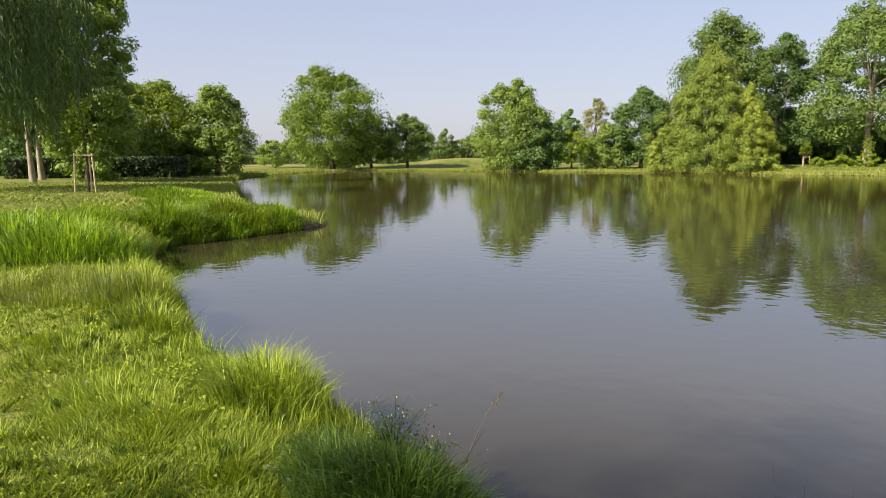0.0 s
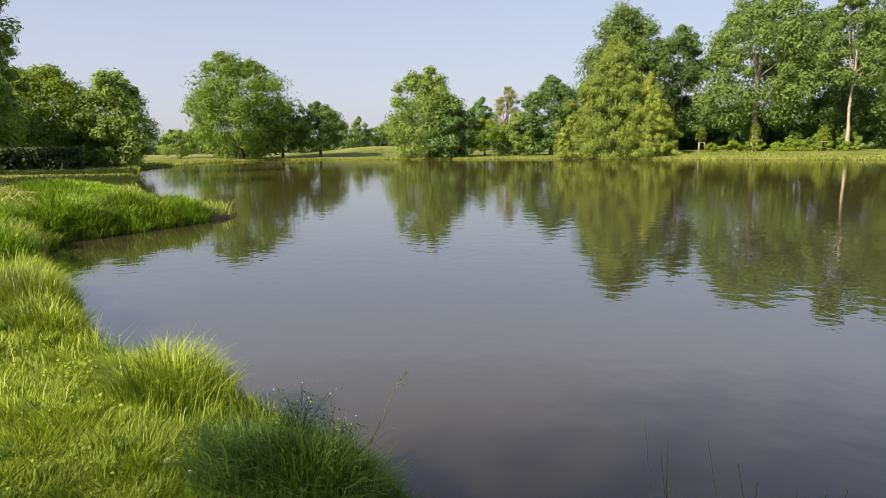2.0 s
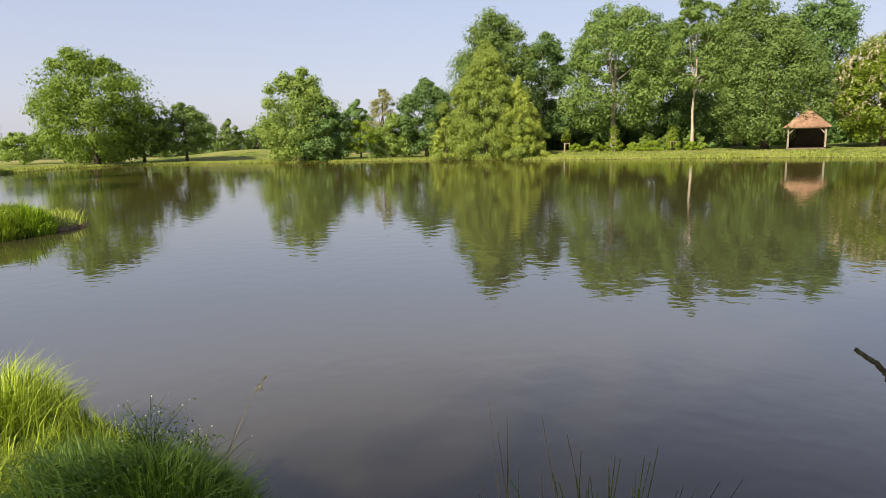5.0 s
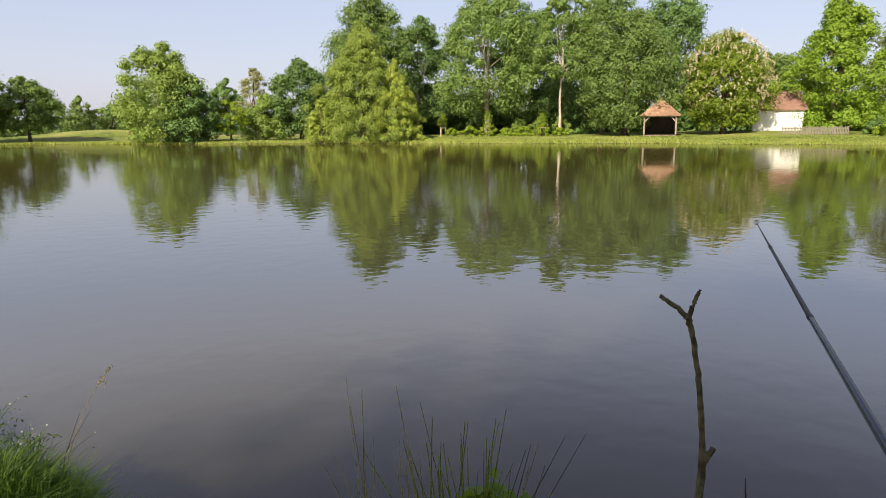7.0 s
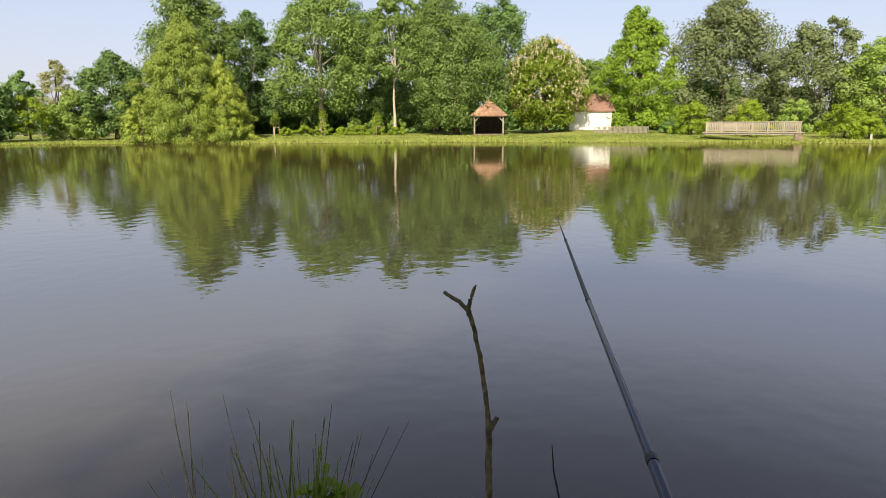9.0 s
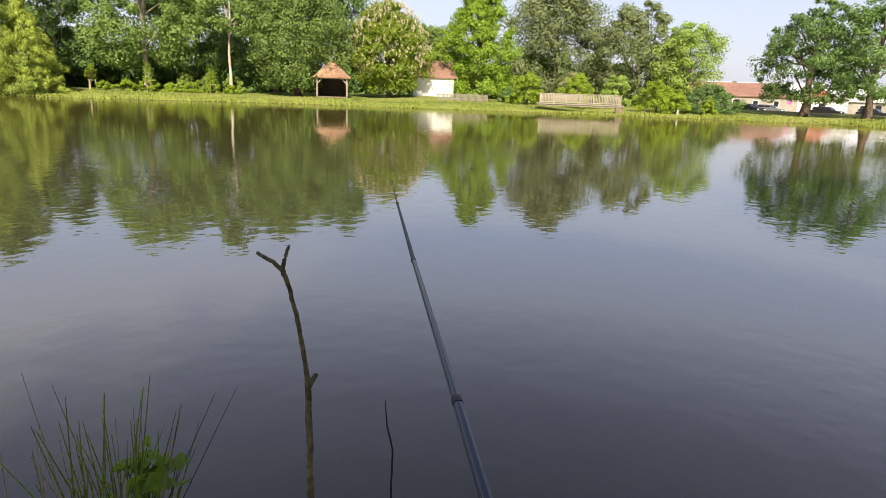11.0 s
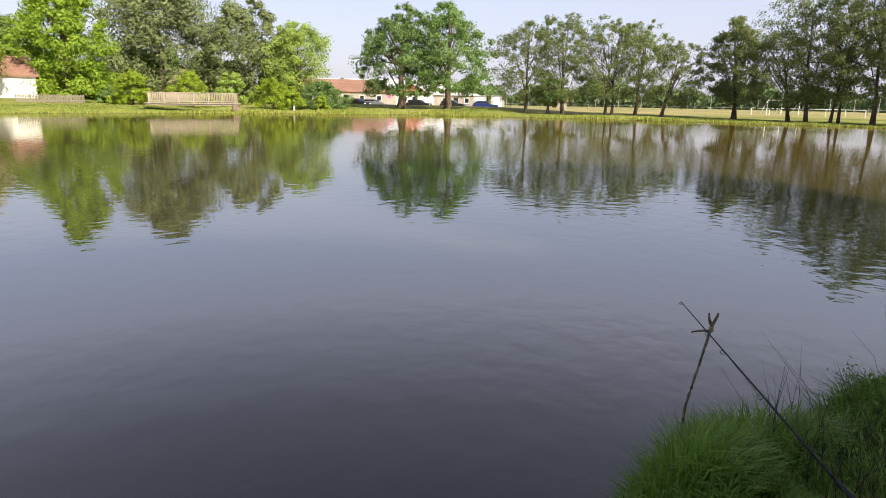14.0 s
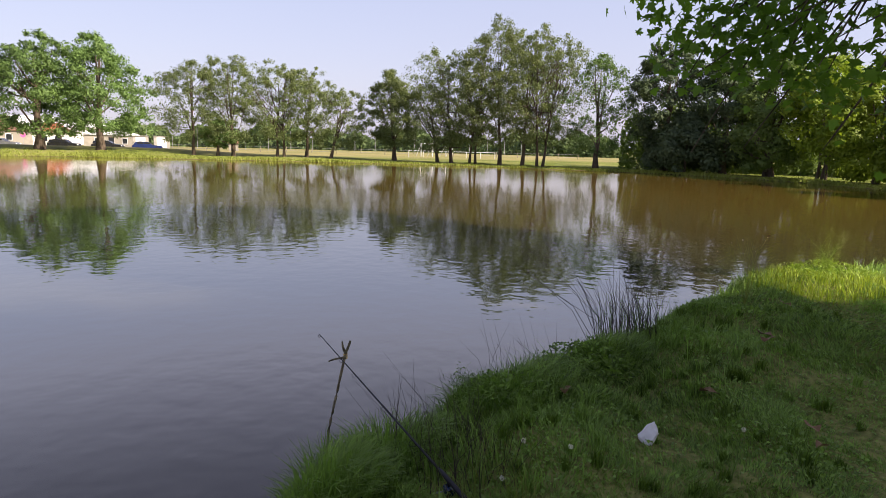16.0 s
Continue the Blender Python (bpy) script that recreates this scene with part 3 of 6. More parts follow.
# north shore
big = tree("plane_tree", "large sunlit plane tree with a broad layered crown", -26.2, 92.0, 15.5, 14.4, BRIGHT, "round", 0.04, 150, 95, 0.46)
tree("plane_tree", "lower plane tree beside a larger one", -21.5, 97.0, 9.0, 7.5, OAK, "round", 0.18, 70, 70, 0.42)
tree("plane_tree", "rounded dark green tree on the far lawn", -15.8, 96.5, 9.1, 7.2, OAK, "round", 0.2, 80, 75, 0.42)
for k in range(6):
    tree("far_tree", "small distant tree beyond the meadow", -26 + k * 5.5, 140 + (k % 2) * 9, 7.2 + (k * 37 % 5) * 0.5, 7.5, OAK, "round", 0.05, 40, 45, 0.6, group="distant trees")
tree("oak_tree", "tall rounded oak standing at the water's edge", -0.2, 85.0, 12.2, 9.6, MID, "round", 0.02, 120, 90, 0.42)
tree("oak_tree", "dark dense oak overhanging the bank", 2.9, 83.5, 8.5, 7.0, DARK, "round", 0.0, 100, 90, 0.40)
tree("small_tree", "small bright yellow-green tree on the bank", 7.7, 84.0, 5.9, 4.2, GOLDEN, "round", 0.18, 45, 60, 0.3)
tree("far_tree", "dark tree beyond the bank", 10.2, 119.5, 11.0, 7.0, DARK, "round", 0.05, 60, 60, 0.5)
tree("thin_tree", "thin greyish half-bare tree on the far bank", 13.2, 104.5, 11.6, 5.2, GREY, "high", 0.25, 60, 40, 0.36)
tree("hazel_bush", "dense green shrub on the bank", 12.2, 86.0, 6.6, 6.0, MID, "bush", 0.0, 70, 75, 0.36, category="shrub")
tree("oak_tree", "dark green rounded oak behind the bank", 16.8, 86.0, 11.2, 9.0, DARK, "round", 0.03, 120, 85, 0.42)
# north-east shore
tree("bald_cypress", "broad feathery bald cypress with hanging light green sprays", 21.6, 73.8, 14.2, 13.2, CYPRESS, "cone", 0.01, 360, 85, 0.27, 0.13, trunk=0.02, droop=0.12)
tree("bald_cypress", "smaller yellowish bald cypress beside a taller one", 24.9, 71.3, 9.9, 7.8, YELLOW, "cone", 0.01, 190, 75, 0.25, 0.16, trunk=0.02, droop=0.12)
bush("yellowish shrub at the cypress's foot", 16.8, 74.0, 5.6, 3.4, YELLOW, 0.30)
tree("plane_tree", "very tall green tree rising behind the cypress", 27.0, 87.0, 20.0, 13.5, OAK, "round", 0.06, 170, 90, 0.46)
tree("plane_tree", "tall grey-green tree in a dense row", 34.2, 88.0, 18.0, 9.0, DARK, "column", 0.12, 130, 85, 0.44, bark=PALE, trunk=0.014)
tree("oak_tree", "big dark oak with a pale leaning trunk", 39.8, 77.0, 19.6, 13.4, OAK, "round", 0.17, 170, 85, 0.46, bark=PALE, trunk=0.020)
tree("plane_tree", "tall slender tree with a bare pale trunk", 46.3, 69.6, 20.0, 8.0, OAK, "high", 0.38, 110, 70, 0.40, 0.24, bark=PALE, trunk=0.0098, limbs=12)
tree("oak_tree", "dark tree standing back in the grove", 49.5, 82.0, 20.0, 10.0, DARK, "round", 0.12, 110, 80, 0.48)
# dark filler set on the camera's line of sight to cover a bright gap
tree("filler_tree", "low dark tree added to close a gap in the grove", 51.6, 77.6, 11.5, 8.5, DARK, "bush", 0.0, 90, 80, 0.42)
tree("hornbeam_tree", "dense low-branching hornbeam behind the shelter", 52.0, 64.0, 15.9, 12.0, OAK, "round", 0.10, 190, 90, 0.40, droop=0.05)
tree("oak_tree", "tall feathery tree at the back of the grove", 60.5, 80.0, 22.5, 12.0, OAK, "high", 0.2, 120, 80, 0.5)
tree("oak_tree", "tall dark tree at the back of the grove", 70.0, 76.0, 21.5, 12.0, DARK, "round", 0.1, 130, 80, 0.5)
tree("lime_tree", "mid-green tree rising behind the white house", 80.0, 67.5, 13.0, 9.0, OAK, "round", 0.05, 90, 75, 0.46)
chest = tree("chestnut_tree", "horse chestnut covered in creamy flower candles", 60.9, 57.2, 13.0, 9.9, VIVID, "round", 0.10, 160, 85, 0.42)
blossom(chest, 9.9, 11.7, 2.2, 760, 3)
tree("tulip_tree", "bright light-green tree with open layered branches", 73.0, 52.3, 17.4, 13.6, TULIP, "ovate", 0.0, 210, 70, 0.44, 0.20)
tree("oak_tree", "large dark grey-green tree behind the footbridge", 88.5, 49.0, 19.5, 16.5, OLIVE, "round", 0.03, 190, 85, 0.5)
tree("oak_tree", "dark tree in the wood's edge", 93.0, 38.0, 16.0, 12.5, OLIVE, "round", 0.03, 120, 80, 0.5)
tree("ash_tree", "light green tree with open airy branches", 91.5, 30.0, 12.8, 9.8, MID, "round", 0.2, 90, 60, 0.42)
bush("rounded bright green clipped bush", 67.6, 40.8, 5.2, 4.6, GOLDEN, 0.24, 60, group="bushes by the footbridge")
bush("rounded bright green bush behind the footbridge", 72.0, 36.3, 5.1, 5.0, GOLDEN, 0.24, 60, group="bushes by the footbridge")
bush("wide bright green bush beside the footbridge", 74.2, 27.4, 4.7, 5.6, GOLDEN, 0.24, 50, group="bushes by the footbridge")
bush("yellow-green bush growing against another", 73.6, 24.9, 3.6, 3.2, GOLDEN, 0.22, group="bushes by the footbridge")
bush("dense dark green clipped bush", 76.4, 22.2, 4.5, 6.2, DARK, 0.26, 70, group="bushes by the footbridge")
bush("small bright shrub on the bank", 73.8, 21.6, 3.0, 2.0, GOLDEN, 0.2)
bush("greyish green shrub under the trees", 79.5, 41.0, 5.5, 5.0, GREY, 0.3)
bush("greyish green shrub under the trees", 82.5, 36.0, 5.6, 5.0, MID, 0.3)
bush("dark shrub beneath a light green tree", 70.5, 44.5, 3.4, 4.0, DARK, 0.3)
for k in range(7):
    bush("low bright shrub in a planted row", 34.0 + k * 2.0, 75.6 - k * 1.1, 2.35 + (k % 3) * 0.3, 2.3, GOLDEN, 0.2, 24, 50, group="planted shrubs")
for k in range(3):
    bush("loose light green shrub under the oaks", 43 + k * 2.3, 74.5 - k * 1.6, 3.6, 3.0, MID, 0.26, 30, 50)
# east shore, a row of alders and oaks
ROW = "trees along the east bank"
tree("oak_tree", "spreading dark oak with a stout trunk on the bank", 81.2, 13.4, 13.4, 11.0, DARK, "round", 0.14, 150, 50, 0.38, 0.18, trunk=0.034, limbs=14, group=ROW)
tree("oak_tree", "spreading dark oak with a stout trunk on the bank", 82.0, 7.6, 13.8, 12.0, DARK, "round", 0.14, 160, 50, 0.38, 0.18, trunk=0.030, limbs=14, group=ROW)
tree("alder_tree", "thin open alder on the bank", 84.2, -2.2, 12.5, 10.0, SPARSE, "high", 0.14, 158, 34, 0.28, 0.16, trunk=0.0156, limbs=20, group=ROW)
tree("alder_tree", "small dark low-branched tree on the bank", 84.3, -5.0, 5.6, 4.2, DARK, "round", 0.25, 30, 50, 0.34, trunk=0.04, group=ROW)
tree("alder_tree", "open light green alder on the bank", 84.2, -6.8, 13.4, 9.5, SPARSE, "high", 0.12, 170, 36, 0.28, 0.16, trunk=0.0140, limbs=20, lean=(0.0, 0.05), group=ROW)
tree("alder_tree", "forked open alder on the bank", 83.6, -12.3, 12.7, 10.0, SPARSE, "high", 0.19, 158, 34, 0.28, 0.16, trunk=0.0156, limbs=20, stems=2, group=ROW)
tree("alder_tree", "open light green alder on the bank", 82.9, -15.6, 12.2, 8.2, SPARSE, "high", 0.18, 127, 33, 0.28, 0.16, trunk=0.0156, limbs=20, lean=(0.02, -0.06), group=ROW)
tree("alder_tree", "leaning thin alder on the bank", 81.2, -18.4, 9.8, 9.4, SPARSE, "high", 0.14, 127, 32, 0.28, 0.16, trunk=0.0187, limbs=18, lean=(0.05, -0.22), group=ROW)
tree("alder_tree", "green alder with low branches on the bank", 78.6, -26.0, 12.3, 6.8, SPARSE, "round", 0.18, 85, 56, 0.36, trunk=0.020, limbs=12, lean=(0.02, 0.05), group=ROW)
tree("alder_tree", "leaning alder with a bent trunk on the bank", 72.6, -29.6, 10.0, 10.5, SPARSE, "high", 0.14, 117, 30, 0.28, 0.16, trunk=0.0187, limbs=18, lean=(-0.05, 0.20), group=ROW)
tree("alder_tree", "tall thin alder with a see-through crown", 71.2, -30.8, 14.2, 10.5, SPARSE, "high", 0.16, 179, 30, 0.28, 0.16, trunk=0.0125, limbs=24, lean=(0.03, 0.06), group=ROW)
tree("alder_tree", "tall thin alder with a see-through crown", 69.0, -32.4, 13.8, 9.7, SPARSE, "high", 0.16, 170, 30, 0.28, 0.16, trunk=0.0125, limbs=24, stems=2, group=ROW)
tree("alder_tree", "tall thin alder with a see-through crown", 66.3, -34.8, 17.2, 11.1, SPARSE, "high", 0.13, 234, 32, 0.28, 0.16, trunk=0.0109, limbs=24, lean=(-0.02, 0.05), group=ROW)
tree("alder_tree", "tall thin alder with a see-through crown", 64.2, -36.6, 16.4, 9.7, SPARSE, "high", 0.14, 191, 32, 0.28, 0.16, trunk=0.0109, limbs=24, lean=(0.02, -0.05), group=ROW)
tree("alder_tree", "tall leaning alder with a see-through crown", 62.5, -38.0, 15.2, 10.5, SPARSE, "high", 0.16, 170, 30, 0.28, 0.16, trunk=0.0117, limbs=24, lean=(-0.05, -0.08), stems=2, group=ROW)
tree("alder_tree", "dark open tree over the south bank", 58.6, -42.6, 13.0, 9.5, DARK, "high", 0.12, 110, 34, 0.30, 0.18, trunk=0.02, limbs=14, group=ROW)
# south bank, dark against the light
SOUTH = "dark trees on the south bank"
tree("pine_tree", "dark pine with open ragged branches", 53.6, -47.6, 14.0, 8.0, PINE, "high", 0.10, 120, 60, 0.40, 0.24, group=SOUTH)
tree("pine_tree", "dark pine with open ragged branches", 48.6, -50.6, 12.6, 8.2, PINE, "round", 0.08, 120, 75, 0.42, 0.24, group=SOUTH)
tree("pine_tree", "dark dense pine above the water", 50.4, -47.4, 6.4, 8.0, PINE, "bush", 0.08, 100, 80, 0.4, group=SOUTH)
tree("alder_tree", "shaded tree with slender trunks on the south bank", 42.8, -50.6, 11.6, 8.0, OAK, "round", 0.06, 120, 75, 0.42, stems=2, group=SOUTH)
# this and the next: vivid leaf colour paints in light coming through them
tree("alder_tree", "shaded tree with slender trunks on the south bank", 38.0, -50.8, 11.0, 7.5, VIVID, "high", 0.25, 90, 70, 0.40, trunk=0.014, stems=3, group=SOUTH)
tree("alder_tree", "shaded dense tree on the south bank", 32.6, -49.6, 10.0, 8.0, VIVID, "round", 0.05, 120, 75, 0.42, group=SOUTH)
tree("alder_tree", "shaded dense tree on the south bank", 25.0, -47.0, 10.0, 9.0, DARK, "round", 0.03, 110, 75, 0.42, group=SOUTH)
tree("alder_tree", "shaded dense tree on the south bank", 17.0, -42.0, 9.0, 8.0, DARK, "round", 0.03, 90, 70, 0.42, group=SOUTH)


def woods(name, label, yaw0, yaw1, dist, deep, h, count, size, seed, material=WOODS, rough=0.5):
    """A far belt of woodland: countless leaf sprays with an uneven upper edge."""
    rng = np.random.default_rng(seed)
    yaw = np.radians(rng.uniform(yaw0, yaw1, count))
    d = dist + rng.uniform(0, deep, count)
    wave = 0.75 + 0.25 * np.sin(yaw * 47 + seed) * np.sin(yaw * 19 + 2 * seed) + 0.12 * np.sin(yaw * 133)
    u = rng.uniform(0, 1, count)
    q = np.column_stack([-np.sin(yaw) * d, np.cos(yaw) * d])
    c = np.column_stack([q, 0.3 - 0.4 * VIEW_DROP * d + u * h * wave * (1 - rough * 0.3 * rng.uniform(0, 1, count))])
    nor = rng.normal(size=c.shape) + [0, 0, 0.5] - np.column_stack([q / d[:, None], np.zeros(count)]) * 0.6
    co, f = leaves_at(rng, c, nor, size, 0.7, three=True)
    tagged(new(name, np_mesh(name, co, f, material)), label, "woodland", kind="stuff")


# dark filler leaves paint the shade under the grove and block the sky
woods("far_woods", "dark leafy filler for the shaded space under the grove", -72, -14, 101, 12, 9.5, 30000, 0.85, 1, DARK)
woods("far_woods", "distant belt of trees beyond the north meadow", -14, 40, 150, 30, 6.8, 15000, 0.85, 2)
woods("far_woods", "distant belt of trees beyond the sports field", -128, -66, 172, 25, 8.0, 34000, 1.1, 3)
woods("far_woods", "shaded thicket behind the south bank", -172, -128, 73, 12, 8.5, 22000, 0.5, 4, OAK)
woods("far_woods", "dark thicket behind the west lawn", 26, 62, 68, 12, 7.0, 12000, 0.6, 5, DARK)

# willow with hanging curtains, on the west lawn
rng = np.random.default_rng(77)
wx, wy = -24.6, 27.2
wz = ground_at(wx, wy)
willow = tagged(holder("willow_tree", wx, wy, wz - 0.05), "large weeping willow with long hanging green curtains", "tree")
runs, cen, nors, alongs = [], [], [], []
runs.append(([(0, 0, 0), (0.1, 0, 2), (-0.1, 0.2, 5), (0.2, 0, 8)], [0.55, 0.4, 0.34, 0.2]))
for k in range(16):
    a = rng.uniform(0, 2 * math.pi)
    r = rng.uniform(2.0, 4.3)
    top = rng.uniform(10.5, 13.5) - r * 0.5
    runs.append(([(0, 0, rng.uniform(3, 6)), (r * 0.5 * math.cos(a), r * 0.5 * math.sin(a), top - 1), (r * math.cos(a), r * math.sin(a), top)], [0.2, 0.12, 0.03]))
for k in range(760):
    a = rng.uniform(0, 2 * math.pi)
    r = 5.2 * math.sqrt(rng.uniform(0.05, 1))
    top = 13.2 - 0.13 * r * r + rng.uniform(-0.8, 0.8)
    low = rng.uniform(1.9, 5.0) if rng.uniform() < 0.75 else rng.uniform(5, 8)
    n = int((top - low) * 6)
    zz = np.linspace(low, top, n)
    sway = 0.12 * np.sin(zz * 1.3 + k)
    out = 1 + 0.10 * (top - zz) / 10
    cen.append(np.column_stack([r * math.cos(a) * out + sway + rng.normal(scale=0.07, size=n), r * math.sin(a) * out + rng.normal(scale=0.07, size=n), zz]))
    nors.append(rng.normal(size=(n, 3)) * [1, 1, 0.25] + [0.6 * math.cos(a), 0.6 * math.sin(a), 0.1])
    alongs.append(np.tile([0.12 * math.cos(a), 0.12 * math.sin(a), -1.0], (n, 1)))
under("trunk", np_mesh("trunk", *tubes(runs, 9), BARK, True), willow)
co, f = leaves_at(rng, np.concatenate(cen), np.concatenate(nors), 0.40, 0.18, np.concatenate(alongs))
under("crown", np_mesh("crown", co, f, WILLOW), willow, "hanging curtains of narrow leaves")


# ---- built things round the pond ----
def beam(p, q, w, h=None):
    """A squared timber from p to q."""
    p, q = Vector(p), Vector(q)
    d = q - p
    bm = bmesh.new()
    turn = d.to_track_quat("Z", "Y").to_matrix().to_4x4()
    c = (p + q) / 2
    return box(bm, c.x, c.y, c.z, w, h or w, d.length, turn, min(w, h or w) * 0.12)


def hip_roof(half_x, half_y, rise, ridge=0.0, thick=0.12, courses=11):
    """A hipped roof in stepped courses of tiles, eaves at z = 0."""
    bm = bmesh.new()
    for k in range(courses):
        t0, t1 = k / courses, (k + 1) / courses
        ring = []
        for t, up in ((t0, 0.035), (t1, 0.0)):
            hx, hy = half_x * (1 - t) + ridge * t, half_y * (1 - t) + 0.02 * t
            ring.append([bm.verts.new((sx * hx, sy * hy, rise * t + up)) for sx, sy in ((-1, -1), (1, -1), (1, 1), (-1, 1))])
        for i in range(4):
            j = (i + 1) % 4
            bm.faces.new((ring[0][i], ring[0][j], ring[1][j], ring[1][i]))
        if k:
            for i in range(4):
                j = (i + 1) % 4
                bm.faces.new((last[i], last[j], ring[0][j], ring[0][i]))
        else:
            low = [bm.verts.new((v.co.x * 0.985, v.co.y * 0.985, -thick)) for v in ring[0]]
            for i in range(4):
                j = (i + 1) % 4
                bm.faces.new((low[i], low[j], ring[0][j], ring[0][i]))
            bm.faces.new(low[::-1])
        last = ring[1]
    bm.faces.new(last)
    return bm


# open timber shelter with a tiled hipped roof
gx0, gy0 = 53.9, 60.0
shelter = holder("timber_shelter", gx0, gy0, ground_at(gx0, gy0), -41.5)
tagged(shelter, "small open timber shelter with an orange clay-tiled hipped roof", "shelter")
# dark floor colour, also standing in for the shade under the roof
part("floor_slab", block(0, 0, 0.0, 3.7, 3.3, 0.2, bevel=0.03), STONE, shelter)
for sx in (-1, 1):
    for sy in (-1, 1):
        part("post", block(sx * 1.75, sy * 1.55, 1.2, 0.19, 0.19, 2.1, bevel=0.02), WOOD, shelter, "squared weathered timber post")
    part("brace", beam((sx * 1.75, -1.55, 1.55), (sx * 1.15, -1.55, 2.2), 0.12), WOOD, shelter)
    part("brace", beam((sx * 1.75, -1.55, 1.55), (sx * 1.75, -0.85, 2.2), 0.12), WOOD, shelter)
    part("tie_beam", block(sx * 1.75, 0, 2.27, 0.16, 3.4, 0.18, bevel=0.02), WOOD, shelter)
for sy in (-1, 1):
    part("wall_plate", block(0, sy * 1.55, 2.27, 3.7, 0.16, 0.18, bevel=0.02), WOOD, shelter)
for k in range(16):
    part("board", block(-1.65 + k * 0.22, 1.5, 1.15, 0.215, 0.03, 2.05, bevel=0.006), DARKWOOD, shelter, "back-wall board coloured near black for inner shade")
for sx in (-1, 1):
    for k in range(12):
        part("board", block(sx * 1.72, -1.1 + k * 0.225, 0.85, 0.03, 0.21, 1.4, bevel=0.006), DARKWOOD, shelter)
part("bench", block(0, 1.1, 0.55, 3.2, 0.4, 0.06, bevel=0.015), DARKWOOD, shelter, "plain plank bench")
for sx in (-1.3, 0, 1.3):
    part("bench_leg", block(sx, 1.1, 0.35, 0.08, 0.35, 0.36), DARKWOOD, shelter)
roof = part("roof", hip_roof(2.2, 2.0, 2.0), TILE, shelter, "mottled orange clay tiles")
roof.location = (0, 0, 2.36)
cap = part("finial", beam((0, 0, 4.25), (0, 0, 4.45), 0.14), TILE, shelter)


def house(name, label, x, y, turn, wide, deep, wall_h, rise, wall, roof_mat, ridge=None, windows=3, door_at=None, eaves=0.35):
    """A plain house: walls, hipped roof, windows set into the wall that faces the pond, and a door."""
    h = tagged(holder(name, x, y, ground_at(x, y) - 0.1, turn), label, "building")
    part("wall", block(0, 0, wall_h / 2, wide, deep, wall_h, bevel=0.02), wall, h)
    r = part("roof", hip_roof(wide / 2 + eaves, deep / 2 + eaves, rise, wide / 2 * 0.55 if ridge is None else ridge, 0.15, 16), roof_mat, h)
    r.location = (0, 0, wall_h)
    for k in range(windows):
        wxp = -wide / 2 + wide * (k + 1) / (windows + 1)
        w = part("window", block(wxp, -deep / 2 - 0.01, wall_h * 0.55, 1.0, 0.06, 1.15, bevel=0.01), WHITEPAINT, h)
        part("pane", block(wxp, -deep / 2 - 0.045, wall_h * 0.55, 0.82, 0.02, 0.97), GLASS, w)
        part("sill", block(wxp, -deep / 2 - 0.07, wall_h * 0.55 - 0.61, 1.12, 0.14, 0.05), CONCRETE, w)
    if door_at is not None:
        part("door", block(door_at, -deep / 2 - 0.02, 1.05, 0.95, 0.06, 2.05, bevel=0.01), DARKWOOD, h)
    return h


house("white_house", "white rendered house with a brown tiled hipped roof", 69.4, 56.8, -51.5, 5.4, 6.0, 2.5, 2.2, RENDERED, TILE_BROWN, 2.2, 0)
house("brick_house", "orange brick house half hidden behind the willow", -54.0, 63.0, 40, 10.0, 8.0, 4.4, 3.0, BRICK, TILE_BROWN, windows=3, door_at=0.6)
clubhouse = house("clubhouse", "long low clubhouse with beige walls and a brown roof", 133.0, 36.0, -76, 24.0, 9.0, 2.7, 2.5, BEIGE, TILE_BROWN, 8.5, 6, 2.0)
hall = house("sports_hall", "large hall with a white metal roof", 176.0, 34.5, -78, 34.0, 22.0, 3.9, 2.4, RENDERED, WHITEROOF, 18, 0)
house("red_roofed_house", "small pale house with a bright red tiled roof", 138.0, 21.5, -81, 6.0, 5.0, 2.8, 1.6, RENDERED, REDROOF, 1.4, 2, 1.2)
house("annexe", "low pale annexe beside the clubhouse", 137.0, 11.5, -85, 9.0, 6.0, 2.6, 0.6, BEIGE, WHITEROOF, 3.0, 3, 0.0)


def kiosk(label, x, y, w):
    k = tagged(holder("storage_hut", x, y, ground_at(x, y) - 0.05, -88), label, "hut", "concrete huts by the field")
    part("wall", block(0, 0, 1.15, w, 2.2, 2.3, bevel=0.04), CONCRETE, k)
    part("roof", block(0, 0, 2.36, w + 0.3, 2.5, 0.14, bevel=0.03), CONCRETE, k)
    part("shutter", block(0, -1.12, 1.2, w * 0.62, 0.05, 1.9, bevel=0.01), WHITEPAINT, k, "pale closed shutter")


kiosk("square concrete hut with a flat roof", 130.2, 6.1, 2.6)
kiosk("square concrete hut with a pale shutter", 130.3, 2.6, 2.7)
hut = tagged(holder("wooden_shed", 118.0, -9.2, ground_at(118, -9.2) - 0.05, -95), "tiny wooden shed with an orange tiled roof", "shed")
part("wall", block(0, 0, 0.75, 1.6, 1.5, 1.5, bevel=0.02), BEIGE, hut)
sr = part("roof", hip_roof(1.15, 1.05, 0.8, 0.5, 0.1, 5), TILE, hut)
sr.location = (0, 0, 1.5)
part("door", block(0, -0.77, 0.7, 0.7, 0.04, 1.3), DARKWOOD, hut)


